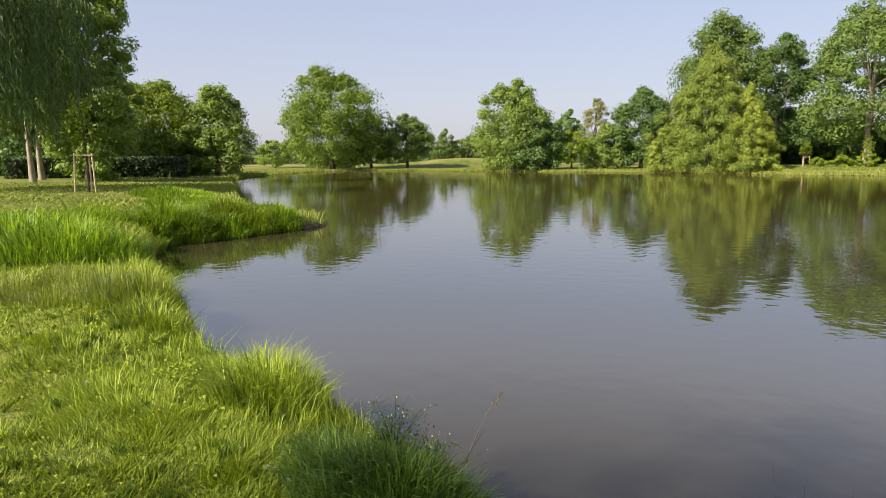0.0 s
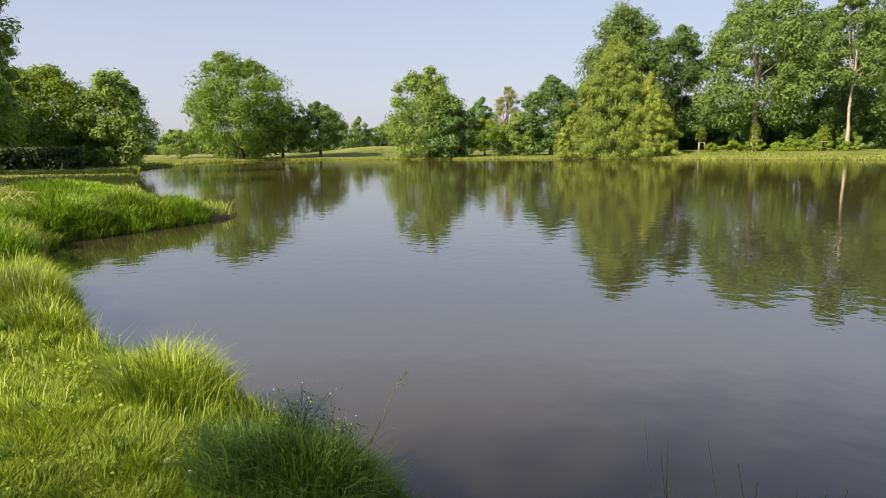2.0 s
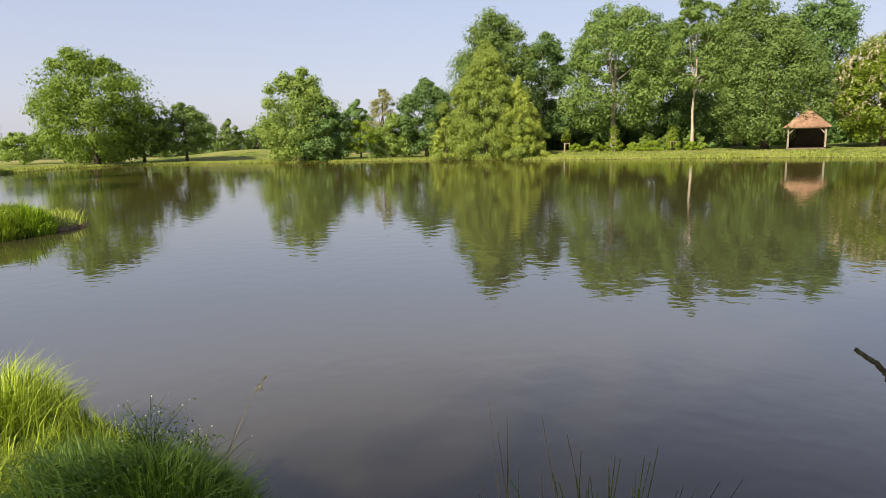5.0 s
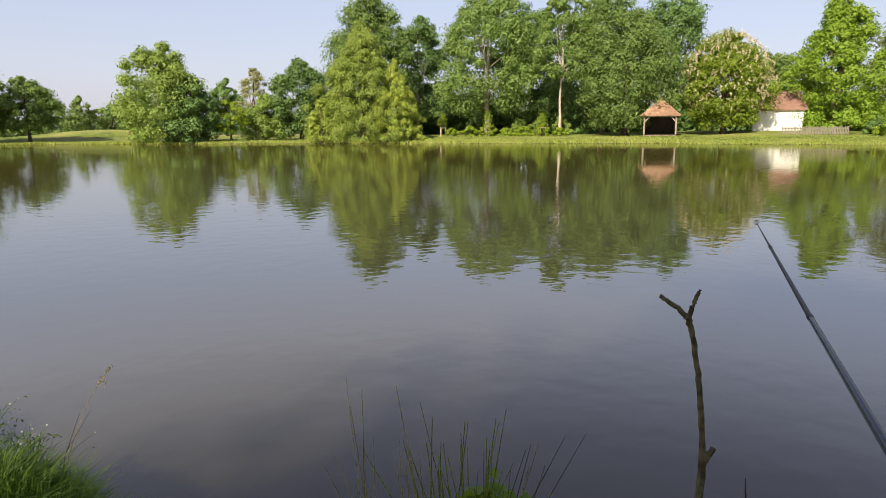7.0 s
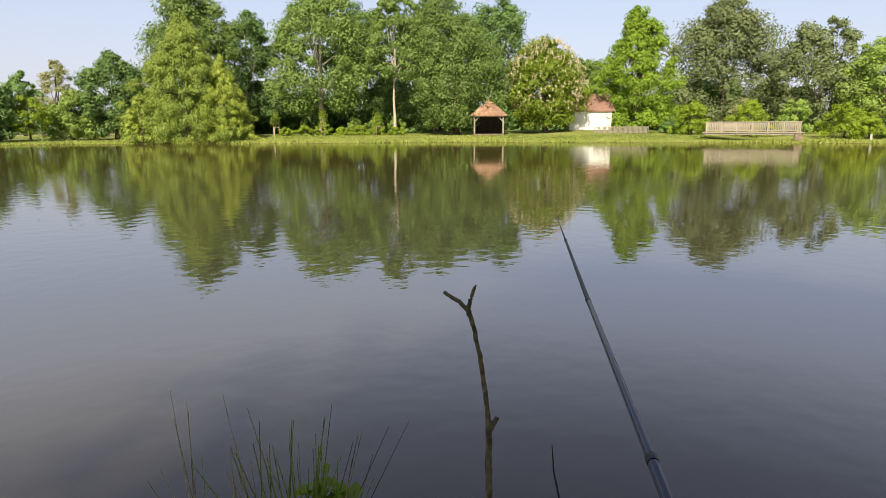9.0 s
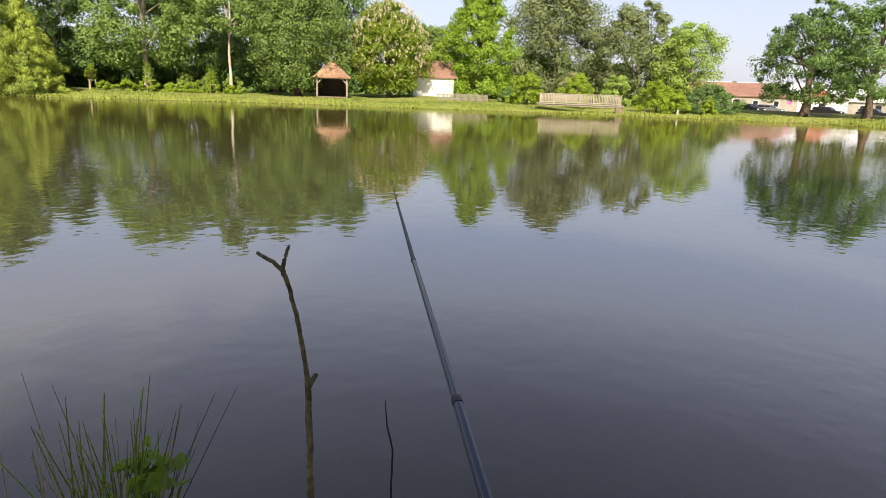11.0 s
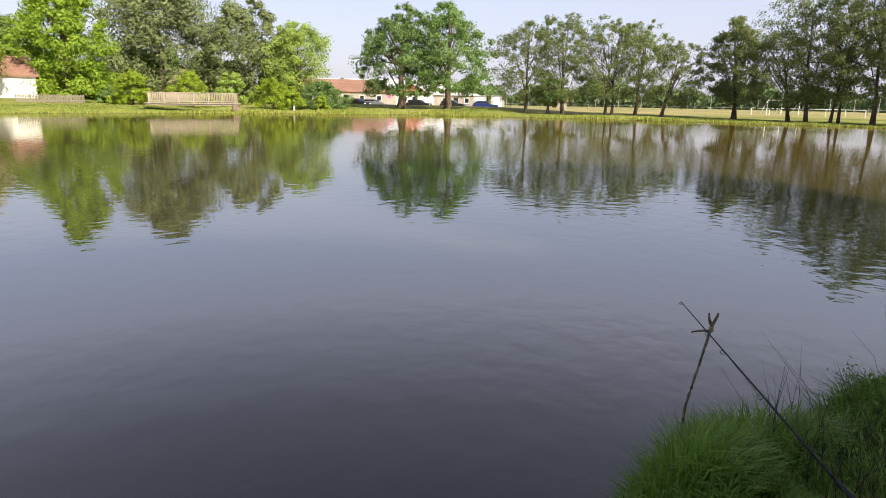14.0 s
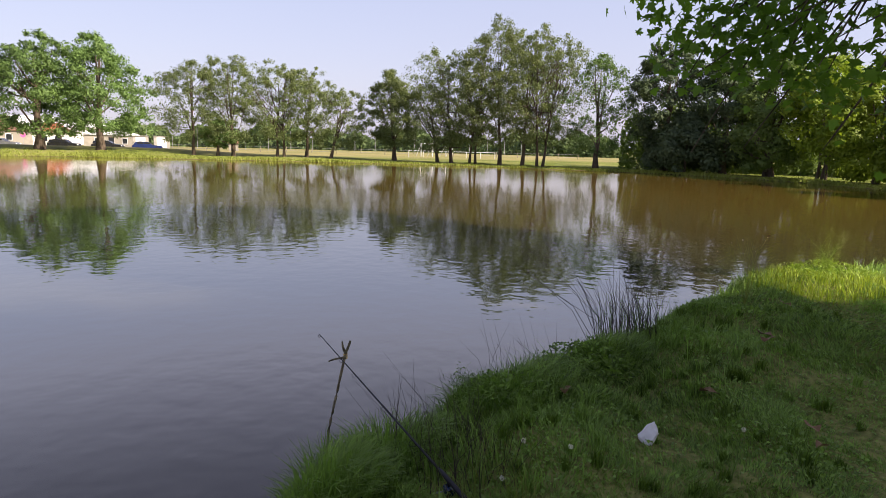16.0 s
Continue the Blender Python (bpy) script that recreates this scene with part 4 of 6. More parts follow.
# timber footbridge over the inlet
A, B = Vector((64.2, 36.9, 0)), Vector((67.9, 29.1, 0))
blen = (B - A).length
bturn = math.degrees(math.atan2(B.y - A.y, B.x - A.x))
bridge = tagged(holder("footbridge", A.x, A.y, 0, bturn), "weathered timber footbridge with close balustrades", "bridge")
part("deck", block(blen / 2, 0, 0.96, blen + 0.8, 1.7, 0.10, bevel=0.015), WOOD, bridge)
for sy in (-0.78, 0.78):
    part("bearer", block(blen / 2, sy * 0.8, 0.82, blen + 0.6, 0.16, 0.2, bevel=0.02), WOOD, bridge)
    part("handrail", block(blen / 2, sy, 2.03, blen + 0.3, 0.11, 0.08, bevel=0.015), WOOD, bridge)
    part("lower_rail", block(blen / 2, sy, 1.14, blen + 0.2, 0.06, 0.08, bevel=0.01), WOOD, bridge)
    for k in range(7):
        part("post", block(k * blen / 6, sy * 1.04, 1.45, 0.11, 0.11, 1.22, bevel=0.015), WOOD, bridge)
    slat = None
    for k in range(52):
        if slat is None:
            slat = part("baluster", block(0, 0, 1.59, 0.075, 0.03, 0.86, bevel=0.006), WOOD, bridge)
            slat.location = (0.08, sy, 0)
        else:
            o = under("baluster", slat.data, bridge)
            o.location = (0.08 + k * (blen - 0.16) / 51, sy, 0)
for xp in (blen - 0.1,):
    part("pier", block(xp, 0, 0.3, 0.75, 1.6, 1.2, bevel=0.05), STONE, bridge, "dark stone pier standing in the water")

# low picket fence
P, Q = Vector((62.2, 50.2)), Vector((66.3, 45.6))
flen = (Q - P).length
fence = tagged(holder("picket_fence", P.x, P.y, ground_at(64.2, 48), math.degrees(math.atan2(Q.y - P.y, Q.x - P.x))), "low weathered wooden picket fence on the bank", "fence")
for zr in (0.28, 0.66):
    part("rail", block(flen / 2, 0.03, zr, flen, 0.05, 0.08, bevel=0.01), GREYWOOD, fence)
for k in range(6):
    part("post", block(k * flen / 5, 0.08, 0.42, 0.1, 0.1, 0.95, bevel=0.015), GREYWOOD, fence)
pick = None
for k in range(44):
    if pick is None:
        pick = part("picket", block(0, -0.01, 0.44, 0.09, 0.022, 0.82, bevel=0.006), GREYWOOD, fence)
    o = pick if k == 0 else under("picket", pick.data, fence)
    o.location = (k * flen / 43, -0.012, 0.02 * math.sin(k * 1.7))


def staked_sapling(label, x, y, stake_h, top, crown_w, leaf, turn=0.0, leaves=420, half=0.38):
    """A young tree tied inside a frame of stakes."""
    z0 = ground_at(x, y)
    rng_ = np.random.default_rng(int(abs(x) * 77 + y))
    h = top - VIEW_DROP * math.hypot(x, y) - z0
    s = tagged(holder("staked_sapling", x, y, z0 - 0.05, turn), label, "sapling", "staked saplings")
    for sx, sy in ((-1, -1), (1, -1), (0.1, 1)):
        part("stake", beam((sx * half * 1.08, sy * half * 1.08, 0), (sx * half * 0.9, sy * half * 0.9, stake_h), 0.058), STAKE, s, "pale round-topped stake")
    part("cross_rail", beam((-half, -half * 0.97, stake_h - 0.08), (half, -half * 0.97, stake_h - 0.08), 0.07, 0.05), STAKE, s)
    part("cross_rail", beam((-half, -half * 0.9, stake_h - 0.08), (0.1 * half, half * 0.9, stake_h - 0.08), 0.07, 0.05), STAKE, s)
    part("cross_rail", beam((half, -half * 0.9, stake_h - 0.08), (0.1 * half, half * 0.9, stake_h - 0.08), 0.07, 0.05), STAKE, s)
    hs = np.linspace(0, 1, 7)
    runs_ = [(np.column_stack([0.03 * np.sin(hs * 5), 0.03 * np.cos(hs * 4), hs * h]), 0.045 * (1 - hs) + 0.01)]
    c = []
    for k in range(14):
        t = rng_.uniform(0.42, 0.95)
        a = rng_.uniform(0, 2 * math.pi)
        L = crown_w * 0.5 * rng_.uniform(0.5, 1) * (1.3 - t)
        e = np.array([L * math.cos(a), L * math.sin(a), t * h + L * 0.6])
        runs_.append(([(0, 0, t * h), e * [0.5, 0.5, 1] - [0, 0, L * 0.15], e], [0.014, 0.010, 0.004]))
        c.append(e)
    under("stem", np_mesh("stem", *tubes(runs_, 6), BARK, True), s)
    c = np.array(c)[rng_.integers(0, 14, leaves)] * rng_.uniform(0.6, 1.05, (leaves, 1)) ** [1, 1, 0.3] + rng_.normal(scale=crown_w * 0.09, size=(leaves, 3))
    co_, f_ = leaves_at(rng_, c, rng_.normal(size=c.shape) + [0, 0, 0.6], 0.17, 0.65)
    under("crown", np_mesh("crown", co_, f_, leaf), s)


staked_sapling("young sapling tied between pale wooden stakes on the lawn", -18.5, 26.2, 1.72, 5.4, 1.9, GOLDEN, 20, 560)
staked_sapling("far young tree between yellowish stakes", 33.2, 77.0, 1.15, 4.2, 1.6, VIVID)
staked_sapling("far young tree between yellowish stakes", 38.3, 74.2, 1.15, 4.4, 1.8, VIVID)
staked_sapling("far young tree between yellowish stakes", 44.0, 70.2, 1.15, 4.2, 1.8, VIVID)

# clipped hedge on the west lawn
rng = np.random.default_rng(31)
n = 9000
hx_, hy_ = np.array([-38.5, 45.0]), np.array([-27.5, 52.0])
t = rng.uniform(0, 1, n)
q = hx_ + (hy_ - hx_) * t[:, None]
side = np.array([-(hy_ - hx_)[1], (hy_ - hx_)[0]]) / np.linalg.norm(hy_ - hx_)
q = q + side * rng.uniform(-0.7, 0.7, n)[:, None]
c = np.column_stack([q, 0.35 + 1.75 * rng.uniform(0, 1, n) ** 0.8])
co, f = leaves_at(rng, c, rng.normal(size=c.shape) + [0, 0, 0.4], 0.26, 0.7)
tagged(new("hedge", np_mesh("hedge", co, f, PINE)), "dark clipped evergreen hedge on the lawn", "hedge", kind="stuff")

# sports field: net fence on posts, white barrier, goals
net = tagged(holder("net_fence", 150, 0, 0.1), "tall green net fence on grey posts behind the field", "fence")
for k in range(24):
    yy = 6 - k * 5.0
    part("post", beam((0, yy, -0.4), (0, yy, 4.6), 0.12), GREYMETAL, net)
mesh_runs = []
for zr in np.linspace(0.2, 4.0, 9):
    mesh_runs.append(([(0, 6, zr), (0, -109, zr)], [0.022, 0.022]))
for k in range(116):
    mesh_runs.append(([(0, 6 - k, 0.0), (0, 6 - k, 4.0)], [0.020, 0.020]))
under("netting", np_mesh("netting", *tubes(mesh_runs, 3), NETGREEN), net, "dark green wire netting")
barrier = tagged(holder("field_barrier", 99, -35, ground_at(99, -35)), "low white tubular barrier round the sports field", "barrier")
for k in range(7):
    part("post", beam((-k * 0.8, -k * 2.2, -0.1), (-k * 0.8, -k * 2.2, 1.0), 0.07), WHITEPAINT, barrier)
part("rail", beam((0, 0, 1.0), (-4.8, -13.2, 1.0), 0.07), WHITEPAINT, barrier)
wire = tagged(holder("wire_fence", 113, 0, ground_at(113, 0)), "thin wooden-posted wire fence along the dry field", "fence")
for k in range(20):
    part("post", beam((-k * 0.4, 8 - k * 4.2, -0.2), (-k * 0.4, 8 - k * 4.2, 1.15), 0.10), WOOD, wire)
for zr in (0.5, 1.05):
    part("strand", beam((0, 8, zr), (-7.6, -71.8, zr), 0.03), GREYMETAL, wire)


def goal(label, x, y, turn, w=5.0, h=2.2):
    g = tagged(holder("football_goal", x, y, ground_at(x, y) - 0.03, turn), label, "goal")
    for sx in (-1, 1):
        part("upright", beam((sx * w / 2, 0, 0), (sx * w / 2, 0, h), 0.11), WHITEPAINT, g)
        part("back_strut", beam((sx * w / 2, 0, h), (sx * w / 2, 1.3, 0), 0.06), WHITEPAINT, g)
    part("crossbar", beam((-w / 2, 0, h), (w / 2, 0, h), 0.11), WHITEPAINT, g)


goal("white football goal on the dry field", 104.0, -40.0, -70, 2.6)
goal("white football goal on the dry field", 106.0, -45.0, -50, 2.4)


def car(label, x, y, turn, paint, estate=False):
    """A parked car: body, glasshouse, windows, wheels, lamps."""
    c = tagged(holder("car", x, y, ground_at(x, y), turn), label, "car", "parked cars")
    prof = [(-2.05, 0.35), (-2.1, 0.62), (-2.0, 0.86), (-1.2, 0.92), (-0.75, 0.96), (0.9, 0.98), (1.75, 0.98 if estate else 0.96), (2.05, 0.88), (2.1, 0.55), (2.05, 0.33)]
    top = [(-0.8, 0.95), (-0.15, 1.42), (1.0, 1.46), (1.55 if not estate else 1.85, 1.36 if not estate else 1.42), (1.95, 0.97)]
    for nm, pr, half, inset, m in (("body", prof, 0.86, 0.0, paint), ("cabin", top, 0.74, 0.12, paint)):
        bm = bmesh.new()
        sides = []
        for sy in (-1, 1):
            sides.append([bm.verts.new((px_, sy * (half - inset * (pz - 0.95) * 1.6 if inset else half), pz)) for px_, pz in pr])
        for i in range(len(pr) - 1):
            bm.faces.new((sides[0][i], sides[0][i + 1], sides[1][i + 1], sides[1][i]))
        bm.faces.new((sides[0][-1], sides[0][0], sides[1][0], sides[1][-1]))
        bm.faces.new(sides[0][::-1])
        bm.faces.new(sides[1])
        bmesh.ops.recalc_face_normals(bm, faces=bm.faces)
        bmesh.ops.bevel(bm, geom=bm.edges[:], offset=0.035, segments=2, affect="EDGES")
        part(nm, bm, m, c, smooth=False)
    for sy in (-1, 1):
        turn_ = Matrix.Rotation(sy * -0.2, 4, "X")
        part("side_window", block(0.05, sy * 0.715, 1.19, 0.85, 0.02, 0.30, turn_), GLASS, c)
        part("side_window", block(1.0, sy * 0.715, 1.19, 0.85, 0.02, 0.30, turn_), GLASS, c)
    part("windscreen", block(-0.52, 0, 1.2, 0.02, 1.25, 0.5, Matrix.Rotation(0.95, 4, "Y")), GLASS, c)
    part("rear_window", block(1.88, 0, 1.19, 0.02, 1.2, 0.38, Matrix.Rotation(-0.45, 4, "Y")), GLASS, c)
    for wx_ in (-1.32, 1.32):
        for sy in (-1, 1):
            bm = bmesh.new()
            bmesh.ops.create_cone(bm, cap_ends=True, segments=20, radius1=0.32, radius2=0.32, depth=0.2, matrix=Matrix.Translation((wx_, sy * 0.78, 0.32)) @ Matrix.Rotation(math.pi / 2, 4, "X"))
            w = part("wheel", bm, RUBBER, c)
            bm = bmesh.new()
            bmesh.ops.create_cone(bm, cap_ends=True, segments=14, radius1=0.19, radius2=0.17, depth=0.22, matrix=Matrix.Translation((wx_, sy * 0.78, 0.32)) @ Matrix.Rotation(math.pi / 2, 4, "X"))
            part("rim", bm, GREYMETAL, w)
    for sy in (-0.62, 0.62):
        part("headlight", block(-2.07, sy, 0.7, 0.06, 0.3, 0.14, bevel=0.02), WHITEPAINT, c)
        part("tail_light", block(2.08, sy, 0.75, 0.05, 0.26, 0.2, bevel=0.02), REDROOF, c)


car("dark hatchback parked on the grass beyond the bank", 104.5, 24.6, 60, CARBLACK)
car("silver-grey estate car parked on the grass", 105.5, 22.2, 80, CARGREY, True)
car("black car parked on the grass behind the oaks", 108.0, 15.0, 75, CARBLACK)
car("black car parked on the grass behind the oaks", 108.5, 9.4, 78, CARBLACK)
car("dark blue car parked on the grass by the bank", 107.0, 4.0, 95, CARBLUE)
sign = tagged(holder("round_sign", 110.5, 20.6, ground_at(110.5, 20.6), -78), "small round pink sign on a thin post", "sign")
part("post", beam((0, 0, 0), (0, 0, 2.0), 0.06), GREYMETAL, sign)
bm = bmesh.new()
bmesh.ops.create_cone(bm, cap_ends=True, segments=24, radius1=0.36, radius2=0.36, depth=0.03, matrix=Matrix.Translation((0, -0.05, 1.9)) @ Matrix.Rotation(math.pi / 2, 4, "X"))
part("sign_plate", bm, plain("pink_sign_paint", (0.55, 0.10, 0.28), (0.62, 0.14, 0.34), 4, 0.5), sign)
marker = tagged(holder("marker_post", 71.2, 23.9, ground_at(71.2, 23.9), 0), "short pale marker post on the bank", "post")
part("shaft", block(0, 0, 0.28, 0.2, 0.16, 0.6, bevel=0.03), CONCRETE, marker)


# ---- grass ----
def blades(rng, q, z, height, width, lean=0.45, swirl=0.0):
    """Bent grass blades rooted at q: three triangles each."""
    n = len(q)
    a = rng.uniform(0, 2 * math.pi, n)
    if swirl:
        a = 2 * math.pi * patchy(q, 1.6, 11) + 3 * patchy(q, 5.0, 2) + rng.normal(scale=swirl, size=n)
    L = rng.uniform(0.1, 1.0, n) * lean * height
    out = np.column_stack([np.cos(a), np.sin(a)])
    b_ = a + math.pi / 2 + rng.normal(scale=0.6, size=n)
    w = np.column_stack([np.cos(b_), np.sin(b_)]) * (width * 0.5)[:, None]
    p0 = np.column_stack([q - w, z - 0.02])
    p1 = np.column_stack([q + w, z - 0.02])
    m = q + out * (L * 0.3)[:, None]
    p2 = np.column_stack([m - w * 0.8, z + height * 0.55])
    p3 = np.column_stack([m + w * 0.8, z + height * 0.55])
    p4 = np.column_stack([q + out * L[:, None], z + height * rng.uniform(0.85, 1.0, n)])
    co = np.stack([p0, p1, p2, p3, p4], 1).reshape(-1, 3)
    i = np.arange(n)[:, None] * 5
    f = np.concatenate([i + [0, 1, 3], i + [0, 3, 2], i + [2, 3, 4]], 1).reshape(-1, 3)
    return co, f


def patchy(q, s, seed):
    """Soft patches from 0 to 1."""
    x, y = q[:, 0] * s + seed, q[:, 1] * s - seed
    v = np.sin(x + 1.7 * np.sin(y * 0.8)) * np.sin(y * 1.3 + 1.1 * np.sin(x * 0.7)) + 0.5 * np.sin(x * 2.3 + y * 1.9) * np.sin(y * 2.7 - x)
    return np.clip(0.5 + 0.45 * v, 0, 1)


def sow(rng, n, r0, r1, yaw0, yaw1, power):
    """Random places round the viewpoint, denser close by."""
    r = r0 + (r1 - r0) * rng.uniform(0, 1, n) ** power
    a = np.radians(rng.uniform(yaw0, yaw1, n))
    return np.column_stack([-np.sin(a) * r, np.cos(a) * r - 0.3])


def lay(name, label, co, f, m, kind="stuff", category="grass"):
    return tagged(new(name, np_mesh(name, co, f, m)), label, category, kind=kind)


def turf_blades(rng, q, z, height, width, lay_dir, lean):
    """Short mown blades, one bent-over sliver each, lying in swirls."""
    n = len(q)
    out = np.column_stack([np.cos(lay_dir), np.sin(lay_dir)])
    side = lay_dir + math.pi / 2 + rng.normal(scale=0.7, size=n)
    w = np.column_stack([np.cos(side), np.sin(side)]) * (width * 0.5)[:, None]
    co = np.stack([np.column_stack([q - w, z - 0.012]), np.column_stack([q + w, z - 0.012]), np.column_stack([q + out * (lean * height)[:, None], z + height])], 1)
    return co.reshape(-1, 3), np.arange(3 * n).reshape(n, 3)


rng = np.random.default_rng(5)
for yaw0, yaw1, n1, n2, m1, m2, wide in ((1, 54, 300000, 30000, GRASS, GRASS, 1.3), (-156, -96, 270000, 26000, LUSH, LUSH, 1.4)):
    # mown turf, then the longer fringe along the water
    q = sow(rng, n1, 1.4, 13.5 if yaw0 > 0 else 12, yaw0, yaw1, 1.35)
    d = from_shore(q)
    q, d = q[d > 0.02], d[d > 0.02]
    r = np.hypot(q[:, 0], q[:, 1])
    p = patchy(q, 1.1, 3) * 0.35 + patchy(q, 4.6, 6) * 0.4 + patchy(q, 11.0, 9) * 0.25
    thin = rng.uniform(0, 1, len(q)) < 0.35 + 1.3 * p
    q, d, r, p = q[thin], d[thin], r[thin], p[thin]
    h = (0.016 + 0.115 * p ** 2.2 + 0.05 * np.exp(-d / 0.4)) * rng.uniform(0.4, 1.4, len(q)) * (1 if yaw0 > 0 else 0.72)
    way = 2 * math.pi * patchy(q, 1.6, 11) + 4 * patchy(q, 5.0, 2) + rng.normal(scale=0.9, size=len(q))
    co, f = turf_blades(rng, q, land(q), h, (0.0036 + 0.0009 * r) * wide, way, rng.uniform(0.2, 1.9, len(q)))
    lay("lawn_grass", "short uneven bright green lawn grass" if yaw0 > 0 else "short shaded deep green lawn grass", co, f, m1)
    q = sow(rng, n2 * 3, 1.2, 16, yaw0, yaw1, 1.0)
    d = from_shore(q)
    keep = (d > 0.01) & (rng.uniform(0, 1, len(q)) < np.exp(-d / 0.34) * 1.2)
    q, d = q[keep], d[keep]
    r = np.hypot(q[:, 0], q[:, 1])
    h = (0.06 + 0.26 * patchy(q, 2.1, 8) ** 1.8) * rng.uniform(0.5, 1.25, len(q)) * (1 if yaw0 > 0 else 0.8)
    co, f = blades(rng, q, land(q), h, 0.0034 + 0.0009 * r, 0.95, 0.9)
    lay("bank_grass", "long lush grass along the water's edge", co, f, m2)


def hummock(name, label, x, y, rad, n, h, m, width, seed, squeeze=1.0, turn=0.0, edge=-0.1):
    """A dome of long blades that arch outwards from its middle."""
    g = np.random.default_rng(seed)
    a, r_ = g.uniform(0, 2 * math.pi, n), np.sqrt(g.uniform(0, 1, n))
    ux, uy = rad * r_ * np.cos(a), rad * squeeze * r_ * np.sin(a)
    c_, s_ = math.cos(math.radians(turn)), math.sin(math.radians(turn))
    q_ = np.column_stack([x + ux * c_ - uy * s_, y + ux * s_ + uy * c_])
    keep_ = from_shore(q_) > edge
    q_, r_, a = q_[keep_], r_[keep_], a[keep_] + math.radians(turn)
    z_ = np.maximum(land(q_), 0.0)
    hh = h * (1.0 - 0.55 * r_ ** 2) * (0.75 + 0.5 * patchy(q_, 2.4, seed)) * g.uniform(0.45, 1.1, len(q_))
    b_ = a + g.normal(scale=0.7, size=len(q_))
    L = hh * (0.25 + 0.75 * r_) * g.uniform(0.4, 1.2, len(q_))
    out = np.column_stack([np.cos(b_), np.sin(b_)])
    sd = b_ + math.pi / 2 + g.normal(scale=0.5, size=len(q_))
    w = np.column_stack([np.cos(sd), np.sin(sd)]) * (width * 0.5 * g.uniform(0.6, 1.3, len(q_)))[:, None]
    p0, p1 = np.column_stack([q_ - w, z_ - 0.02]), np.column_stack([q_ + w, z_ - 0.02])
    mid_ = q_ + out * (L * 0.35)[:, None]
    p2, p3 = np.column_stack([mid_ - w * 0.85, z_ + hh * 0.7]), np.column_stack([mid_ + w * 0.85, z_ + hh * 0.7])
    p4 = np.column_stack([q_ + out * L[:, None], z_ + hh * g.uniform(0.72, 1.0, len(q_))])
    co_ = np.stack([p0, p1, p2, p3, p4], 1).reshape(-1, 3)
    i_ = np.arange(len(q_))[:, None] * 5
    lay(name, label, co_, np.concatenate([i_ + [0, 1, 3], i_ + [0, 3, 2], i_ + [2, 3, 4]], 1).reshape(-1, 3), m)


def clump(name, label, x, y, rad, n, h, m, width=0.007, lean=0.5, seed=0, squeeze=1.0):
    rng_ = np.random.default_rng(seed + int(abs(x) * 100))
    a, r = rng_.uniform(0, 2 * math.pi, n), rad * np.sqrt(rng_.uniform(0, 1, n))
    q = np.column_stack([x + r * np.cos(a), y + r * np.sin(a) * squeeze])
    d = from_shore(q)
    q = q[d > -0.05]
    z = np.maximum(land(q), 0.0)
    co, f = blades(rng_, q, z, h * rng_.uniform(0.5, 1.1, len(q)), np.full(len(q), width), lean)
    lay(name, label, co, f, m)


def tufts(label, m, yaw0, yaw1, r0_, r1_, count, h, seed):
    """Many separate tufts of longer grass, each a fan of blades."""
    g = np.random.default_rng(seed)
    c_ = sow(g, count * 3, r0_, r1_, yaw0, yaw1, 1.1)
    d_ = from_shore(c_)
    near_ = np.exp(-np.maximum(d_, 0) / 1.6)
    keep_ = (d_ > 0.04) & (g.uniform(0, 1, len(c_)) < 0.25 + near_)
    c_, near_ = c_[keep_][:count], near_[keep_][:count]
    per = 46
    hh = h * g.uniform(0.5, 1.15, len(c_)) * (0.7 + 0.6 * near_)
    rad_ = hh * 0.32
    a_, r_ = g.uniform(0, 2 * math.pi, (len(c_), per)), np.sqrt(g.uniform(0, 1, (len(c_), per)))
    q_ = (c_[:, None] + np.stack([np.cos(a_), np.sin(a_)], -1) * (r_ * rad_[:, None])[..., None]).reshape(-1, 2)
    dist = np.hypot(q_[:, 0], q_[:, 1])
    co_, f_ = blades(g, q_, np.maximum(land(q_), 0), np.repeat(hh, per) * g.uniform(0.55, 1.1, len(q_)), 0.0036 + 0.0009 * dist, 0.9)
    lay("grass_tufts", label, co_, f_, m)


tufts("scattered tufts of longer grass on the sunny bank", GRASS, 3, 50, 1.9, 9.5, 150, 0.12, 31)
tufts("scattered tufts of deep green grass on the sunny bank", WEED, 3, 40, 1.9, 7.5, 90, 0.10, 32)
tufts("scattered tufts of longer grass on the shaded bank", LUSH, -150, -100, 2.2, 8.0, 150, 0.12, 33)
tufts("scattered dark tufts of grass on the shaded bank", WEED, -150, -100, 2.2, 8.0, 120, 0.12, 34)
g = np.random.default_rng(71)
for k in range(14):
    a_, r_ = g.uniform(0, 2 * math.pi), 1.5 * math.sqrt(g.uniform(0, 1))
    hummock("tall_grass", "tuft of tall pale flowering grass on the bank", -5.0 + r_ * math.cos(a_), 6.7 + r_ * math.sin(a_), g.uniform(0.25, 0.45), 420, g.uniform(0.34, 0.52), SEDGE if k % 3 else GRASS, 0.0065, 80 + k, edge=0.02)
hummock("tall_grass", "mound of long bright grass at the water's edge", -3.45, 5.75, 0.55, 2600, 0.34, GRASS, 0.0075, 12, 0.7, -50)
hummock("tall_grass", "mound of long bright grass at the water's edge", -4.2, 6.9, 0.5, 2000, 0.40, GRASS, 0.0075, 22, 0.7, -55)
hummock("tall_grass", "upright tuft of long grass over the water", -1.62, 3.95, 0.46, 3000, 0.44, GRASS, 0.006, 2, 0.75, -45)
hummock("tall_grass", "upright tuft of long grass over the water", -2.15, 4.45, 0.34, 1300, 0.30, GRASS, 0.006, 3, 0.75, -45)
